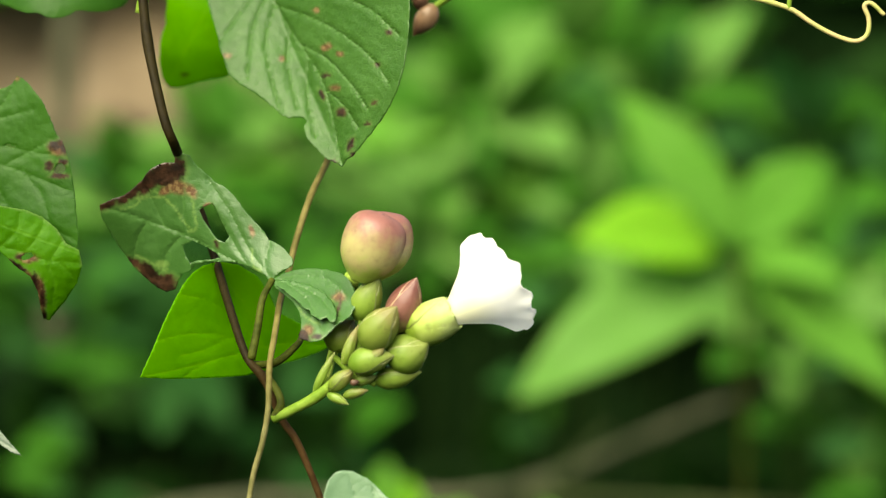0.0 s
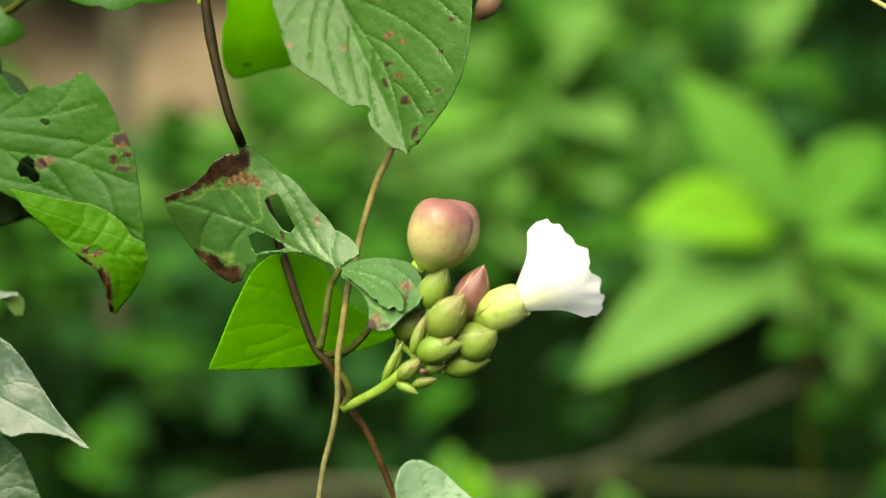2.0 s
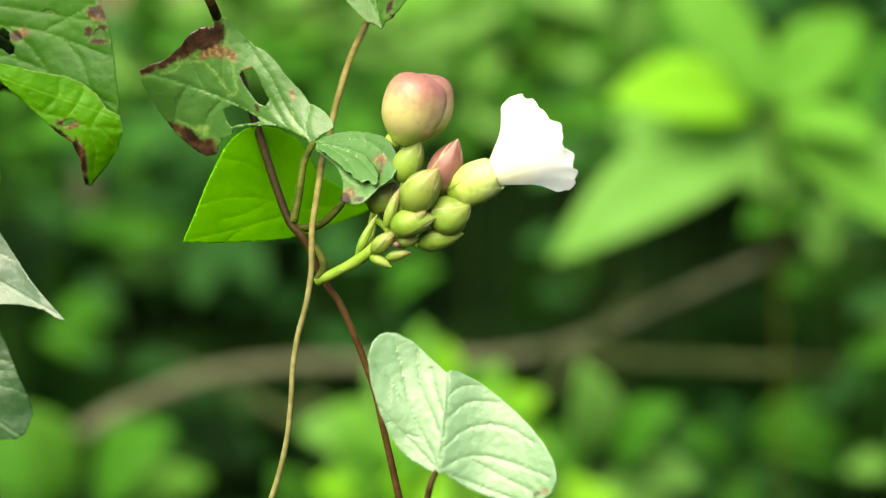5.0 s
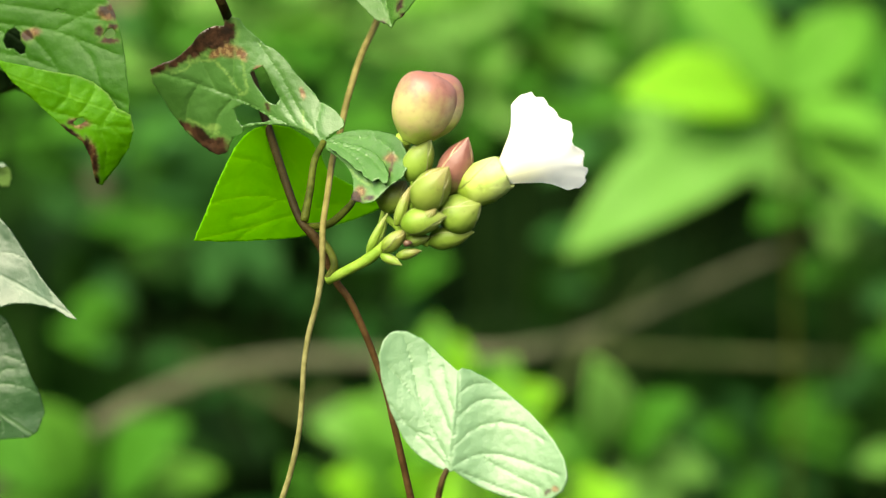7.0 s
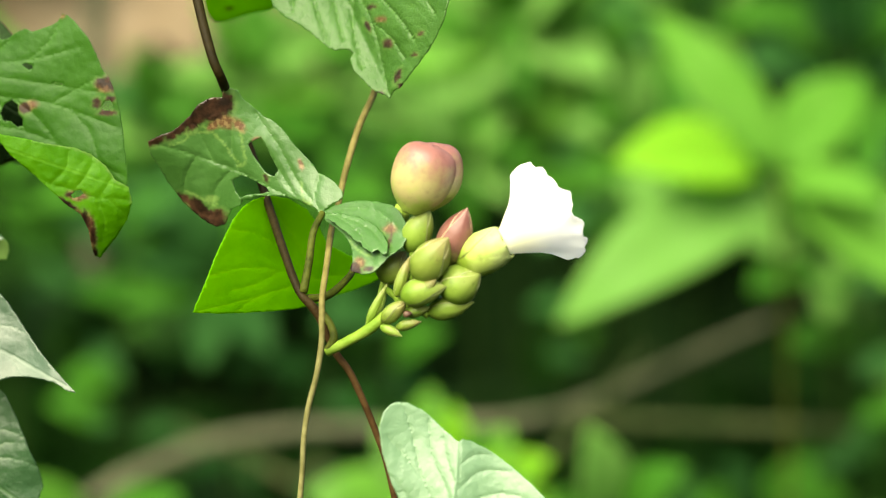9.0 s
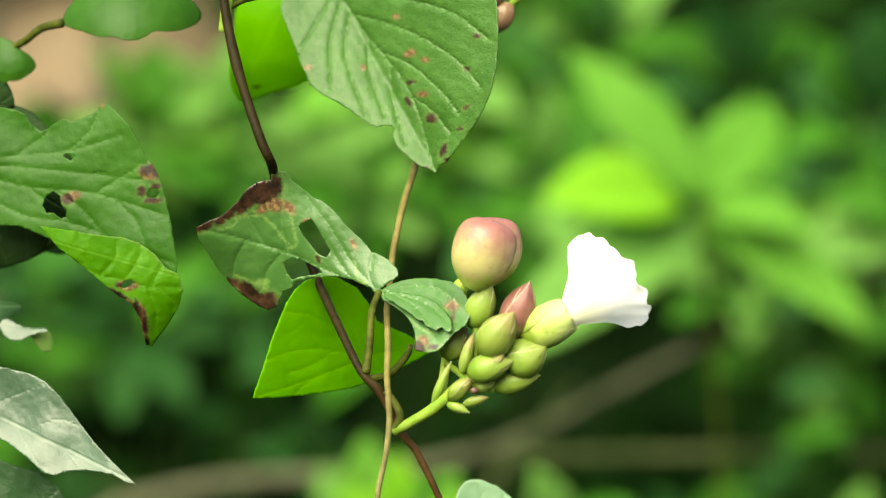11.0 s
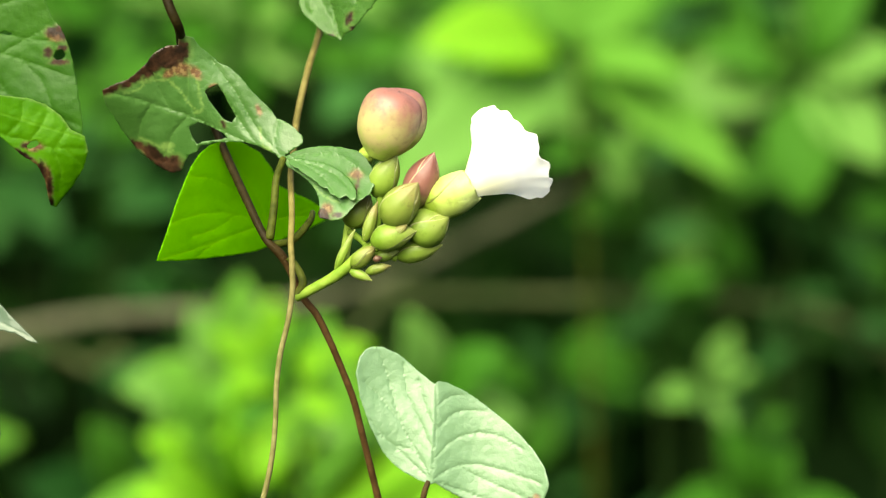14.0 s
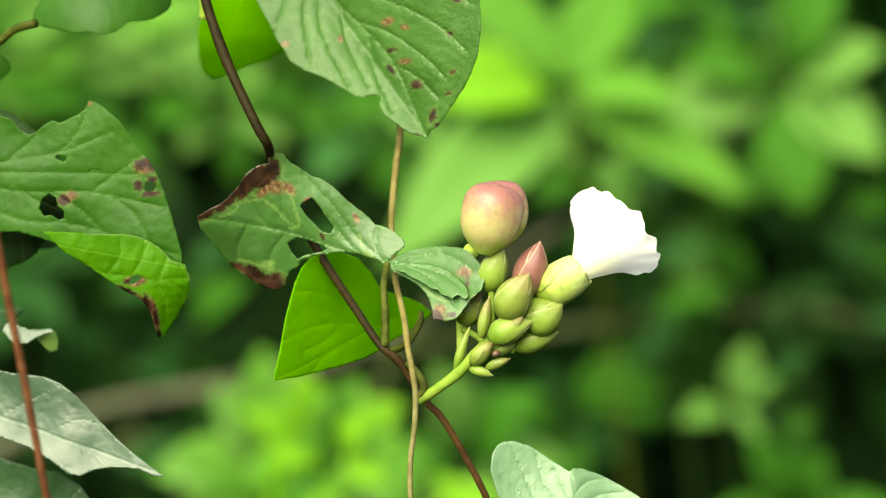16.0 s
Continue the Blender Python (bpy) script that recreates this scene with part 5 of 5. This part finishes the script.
def clump(at, count, length, mats, label, seed, spread=1.0, lean=(0, -0.3, 0.4)):
    """A low plant: leaves fanning out from one foot on a short stem."""
    rng = np.random.default_rng(seed)
    foot = ground_height(at[0], at[1] + 0.12)
    plant = thing("leafy_plant", (at[0], at[1] + 0.12, foot), label, "plant", "leafy plants on the bank")
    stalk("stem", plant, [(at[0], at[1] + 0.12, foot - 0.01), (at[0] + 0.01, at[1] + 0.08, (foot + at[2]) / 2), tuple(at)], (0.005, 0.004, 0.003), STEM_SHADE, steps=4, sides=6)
    for k in range(count):
        a = 2 * math.pi * (k + rng.uniform(-0.3, 0.3)) / count
        size = length * rng.uniform(0.7, 1.15)
        way = np.array([math.cos(a) * spread, lean[1] + rng.uniform(-0.3, 0.3), math.sin(a) * 0.8 * spread + lean[2] * 0.3])
        way /= np.linalg.norm(way)
        shrub_leaf(plant, np.array(at) + way * size * 0.12, np.array(at) + way * size, size * rng.uniform(0.42, 0.6), mats[k % len(mats)], facing=(rng.uniform(-0.3, 0.3), -0.7, 0.7))
    return plant


clump((-0.035, 1.02, 0.705), 15, 0.130, (FOLIAGE_LIME, FOLIAGE_LIME, FOLIAGE_BRIGHT), "lime green leafy plant, out of focus", 1)
clump((-0.045, 1.12, 0.760), 12, 0.082, (FOLIAGE_SOFT, FOLIAGE_BRIGHT), "soft green leafy plant, out of focus", 2)
clump((0.075, 1.02, 0.770), 7, 0.085, (FOLIAGE_SOFT, FOLIAGE_MID), "green leafy plant, out of focus", 3)
clump((-0.30, 1.22, 0.690), 7, 0.105, (FOLIAGE_BRIGHT, FOLIAGE_MID), "green leafy plant, out of focus", 4)
clump((-0.13, 1.24, 0.655), 7, 0.10, (FOLIAGE_MID, FOLIAGE_FINE), "green leafy plant, out of focus", 5)
clump((0.00, 1.55, 1.09), 12, 0.10, (FOLIAGE_MID, FOLIAGE_BRIGHT, FOLIAGE_SOFT), "bright green leafy plant, out of focus", 6)
clump((0.09, 1.65, 1.13), 7, 0.13, (FOLIAGE_MID, FOLIAGE_MID, FOLIAGE_SOFT), "soft green leafy plant, out of focus", 7)
clump((-0.20, 1.62, 0.945), 7, 0.10, (FOLIAGE_MID, FOLIAGE_FINE), "green leafy plant, out of focus", 8)
clump((0.38, 1.30, 0.97), 7, 0.10, (FOLIAGE_SOFT, FOLIAGE_MID), "soft green leafy plant, out of focus", 9)
clump((0.30, 1.22, 0.745), 4, 0.05, (FOLIAGE_SOFT,), "pale green leafy plant, out of focus", 10)
clump((0.34, 1.2, 0.66), 6, 0.08, (FOLIAGE_MID,), "green leafy plant, out of focus", 11)
clump((-0.42, 1.5, 0.95), 6, 0.08, (FOLIAGE_MID,), "green leafy plant, out of focus", 12)

clump((-0.02, 1.02, 0.785), 10, 0.075, (FOLIAGE_LIME, FOLIAGE_LIME, FOLIAGE_BRIGHT), "lime green leafy plant, out of focus", 17)
clump((-0.285, 1.70, 0.985), 10, 0.10, (FOLIAGE_MID, FOLIAGE_FINE, FOLIAGE_SOFT), "soft green leafy plant, out of focus", 20)
clump((-0.018, 0.90, 0.812), 8, 0.045, (FOLIAGE_BRIGHT, FOLIAGE_LIME, FOLIAGE_MID), "lime green leafy plant, out of focus", 21)
clump((0.20, 1.34, 0.72), 7, 0.07, (FOLIAGE_FINE, FOLIAGE_MID), "green leafy plant, out of focus", 19)
clump((0.31, 1.40, 0.865), 7, 0.085, (FOLIAGE_MID, FOLIAGE_SOFT), "green leafy plant, out of focus", 13)
clump((0.40, 1.62, 0.965), 7, 0.11, (FOLIAGE_BRIGHT, FOLIAGE_MID), "green leafy plant, out of focus", 14)
clump((-0.235, 1.50, 0.885), 7, 0.09, (FOLIAGE_FINE, FOLIAGE_MID, FOLIAGE_FINE), "soft green leafy plant, out of focus", 15)
clump((0.05, 1.60, 1.03), 11, 0.10, (FOLIAGE_SOFT, FOLIAGE_MID, FOLIAGE_MID), "bright green leafy plant, out of focus", 16)

clump((0.16, 1.62, 1.10), 9, 0.10, (FOLIAGE_MID, FOLIAGE_SOFT, FOLIAGE_FINE), "soft green leafy plant, out of focus", 22)
clump((0.28, 1.56, 1.07), 9, 0.09, (FOLIAGE_FINE, FOLIAGE_MID, FOLIAGE_FINE), "soft green leafy plant, out of focus", 23)
clump((0.08, 1.50, 0.965), 8, 0.08, (FOLIAGE_MID, FOLIAGE_FINE), "green leafy plant, out of focus", 24)
clump((0.37, 1.50, 1.04), 9, 0.09, (FOLIAGE_FINE, FOLIAGE_MID), "green leafy plant, out of focus", 25)
clump((0.25, 1.36, 0.93), 8, 0.075, (FOLIAGE_SOFT, FOLIAGE_MID), "soft green leafy plant, out of focus", 26)
clump((-0.03, 1.50, 0.985), 8, 0.075, (FOLIAGE_MID, FOLIAGE_SOFT), "green leafy plant, out of focus", 27)
clump((0.10, 1.46, 1.005), 8, 0.07, (FOLIAGE_SOFT, FOLIAGE_MID), "soft green leafy plant, out of focus", 28)
clump((-0.220, 1.600, 1.035), 9, 0.085, (FOLIAGE_BRIGHT, FOLIAGE_SOFT, FOLIAGE_MID), "soft green leafy plant, out of focus", 29)
clump((-0.161, 1.620, 1.041), 9, 0.090, (FOLIAGE_SOFT, FOLIAGE_MID, FOLIAGE_SOFT), "soft green leafy plant, out of focus", 30)


def weed(at, height, count, length, mats, label, seed):
    """A slender upright weed with small leaves all along its stem."""
    rng = np.random.default_rng(seed)
    foot = ground_height(at[0], at[1])
    top = np.array([at[0] + rng.uniform(-0.04, 0.04), at[1] - 0.03, height])
    plant = thing("leafy_weed", (at[0], at[1], foot), label, "weed", "slender weeds on the bank")
    low = np.array([at[0], at[1], foot - 0.01])
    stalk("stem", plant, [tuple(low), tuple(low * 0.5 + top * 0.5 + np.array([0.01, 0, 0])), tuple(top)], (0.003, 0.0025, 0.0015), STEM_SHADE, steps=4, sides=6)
    for k in range(count):
        share = rng.uniform(0.0, 0.32) if k else 0.0
        start = top + (low - top) * share
        a = k * 2.4 + rng.uniform(-0.4, 0.4)
        size = length * rng.uniform(0.6, 1.2)
        way = np.array([math.cos(a), -0.35 + 0.4 * math.sin(a), rng.uniform(-0.1, 0.8)])
        way /= np.linalg.norm(way)
        shrub_leaf(plant, start, start + way * size, size * rng.uniform(0.4, 0.6), mats[k % len(mats)], facing=(rng.uniform(-0.4, 0.4), -0.7, 0.7))


for k, (x, y, z) in enumerate(((-0.44, 1.24, 0.74), (-0.12, 1.38, 0.88), (0.29, 1.34, 0.91), (0.36, 1.30, 0.75),
                               (0.46, 1.40, 0.93), (-0.16, 1.50, 0.97), (-0.34, 1.50, 0.93), (0.06, 1.55, 0.99), (0.52, 1.35, 0.75))):
    weed((x, y), z, 12, 0.05, ((FOLIAGE_FINE, FOLIAGE_MID), (FOLIAGE_FINE, FOLIAGE_FINE, FOLIAGE_MID))[k % 2], "slender green weed with small leaves, out of focus", 100 + k)

# dead branches lying over the bank
branch = thing("dead_branch", (-0.6, 1.28, 0.2), "bare grey-brown dead branch lying across the undergrowth", "branch")
stalk("limb", branch, [(-0.75, 1.26, 0.28), (-0.52, 1.3, 0.59), (-0.36, 1.3, 0.702), (-0.247, 1.3, 0.768), (-0.16, 1.3, 0.790), (-0.03, 1.3, 0.797), (0.053, 1.3, 0.812), (0.137, 1.32, 0.848), (0.23, 1.36, 0.884), (0.42, 1.6, 0.91), (0.6, 1.85, 0.86)],
      (0.008, 0.0075, 0.0072, 0.0060, 0.0042, 0.0032, 0.003), BARK, rough=0.1, seed=5)
stalk("limb", branch, [(0.02, 1.34, 0.800), (0.08, 1.35, 0.797), (0.164, 1.35, 0.795), (0.33, 1.36, 0.79), (0.45, 1.38, 0.76), (0.6, 1.45, 0.62)], (0.003, 0.0040, 0.0042, 0.0042, 0.004), BARK_MOSSY, rough=0.1, seed=6)
stick = thing("fallen_stick", (-0.2, 1.4, 0.4), "grey-brown fallen stick leaning on the bank", "stick")
stalk("limb", stick, [(-0.2525, 1.4000, 0.7765), (-0.2120, 1.4000, 0.7595), (-0.1623, 1.4000, 0.7336), (-0.1126, 1.4000, 0.7077)] + [(0.06, 1.32, 0.29)], (0.003, 0.0042, 0.0045, 0.0045), BARK_MOSSY, rough=0.1, seed=7)
twig = thing("fallen_stick", (0.02, 1.18, 0.2), "thin dead twig propped against the branch", "stick")
stalk("limb", twig, [(0.1119, 1.2900, 0.8609), (0.0861, 1.2700, 0.8363), (0.0617, 1.2600, 0.8089), (0.0355, 1.2500, 0.7791), (0.0017, 1.2300, 0.7298), (0.02, 1.18, 0.2)], (0.0016, 0.0024, 0.0028, 0.0030), BARK_MOSSY, rough=0.1, seed=9)


for x, lean_x, thick in ((-0.40, 0.02, 0.012), (-0.30, 0.05, 0.010)):
    sapling = thing("sapling", (x, 1.95, 0.7), "thin bare brown sapling trunk on the bank", "sapling", "saplings on the bank")
    stalk("trunk", sapling, [(x, 1.95, 0.75), (x + lean_x * 0.4, 1.93, 1.05), (x + lean_x, 1.9, 1.4), (x + lean_x * 2, 1.88, 1.9)], (thick, thick, thick * 0.8, thick * 0.5), BARK, rough=0.1, seed=12)


# undergrowth over the bank
def undergrowth(name, count, xr, yr, rise, size, mat, seed, label, keep=None):
    rng = np.random.default_rng(seed)
    verts, faces = [], []
    while count > 0:
        x, y = rng.uniform(*xr), rng.uniform(*yr)
        z = ground_height(x, y) + rng.uniform(0.0, rise) ** 1.0
        if keep is not None and not keep(x, y, z):
            count -= 1
            continue
        a = rng.uniform(0, 2 * math.pi)
        length = rng.uniform(*size)
        way = np.array([math.cos(a), rng.uniform(-0.9, 0.1), math.sin(a) * 0.7])
        way /= np.linalg.norm(way)
        facing = np.array([rng.uniform(-0.5, 0.5), -0.6, rng.uniform(0.3, 1.0)])
        v, f = small_leaf((x, y, z), np.array((x, y, z)) + way * length, length * rng.uniform(0.4, 0.62), facing, 0.15, 4, 2)
        n = len(verts)
        verts += v
        faces += [tuple(i + n for i in q) for q in f]
        count -= 1
    ob = put(name, mesh_of(name, verts, faces, mat))
    return tagged(ob, label, "undergrowth", kind="stuff")


# places kept clear of leaves, so that the shade-coloured soil shows dark
SHADE_GAPS = ((0.08, 0.82, 0.30, 0.10), (0.45, 0.62, 0.18, 0.09), (-0.17, 0.64, 0.08, 0.05), (0.36, 1.12, 0.14, 0.10), (-0.30, 0.60, 0.06, 0.05))


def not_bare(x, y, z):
    """Leaves the bare earth open, and gaps where the shade-coloured soil shows."""
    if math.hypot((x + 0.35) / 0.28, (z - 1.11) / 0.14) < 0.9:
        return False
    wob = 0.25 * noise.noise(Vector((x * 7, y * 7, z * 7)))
    return all(math.hypot((x - a) / b2, (z - b) / c) + wob > 1 for a, b, b2, c in SHADE_GAPS)


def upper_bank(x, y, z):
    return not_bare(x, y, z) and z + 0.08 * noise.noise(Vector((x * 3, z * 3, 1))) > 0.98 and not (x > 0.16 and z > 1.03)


undergrowth("undergrowth", 3000, (-1.6, 1.7), (1.4, 3.2), 0.18, (0.07, 0.17), FOLIAGE, 1, "dense green undergrowth on the bank, coloured dark for shade", not_bare)
undergrowth("low_weeds", 1500, (-1.2, 1.3), (1.7, 2.8), 0.22, (0.08, 0.18), FOLIAGE_MID, 2, "green weeds on the bank", upper_bank)


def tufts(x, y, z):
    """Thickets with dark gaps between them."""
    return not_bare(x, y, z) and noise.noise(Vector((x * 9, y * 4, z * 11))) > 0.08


undergrowth("small_weeds", 5200, (-0.9, 1.0), (1.35, 2.3), 0.16, (0.025, 0.06), FOLIAGE_FINE, 3, "small-leaved green weeds in thickets on the bank", tufts)
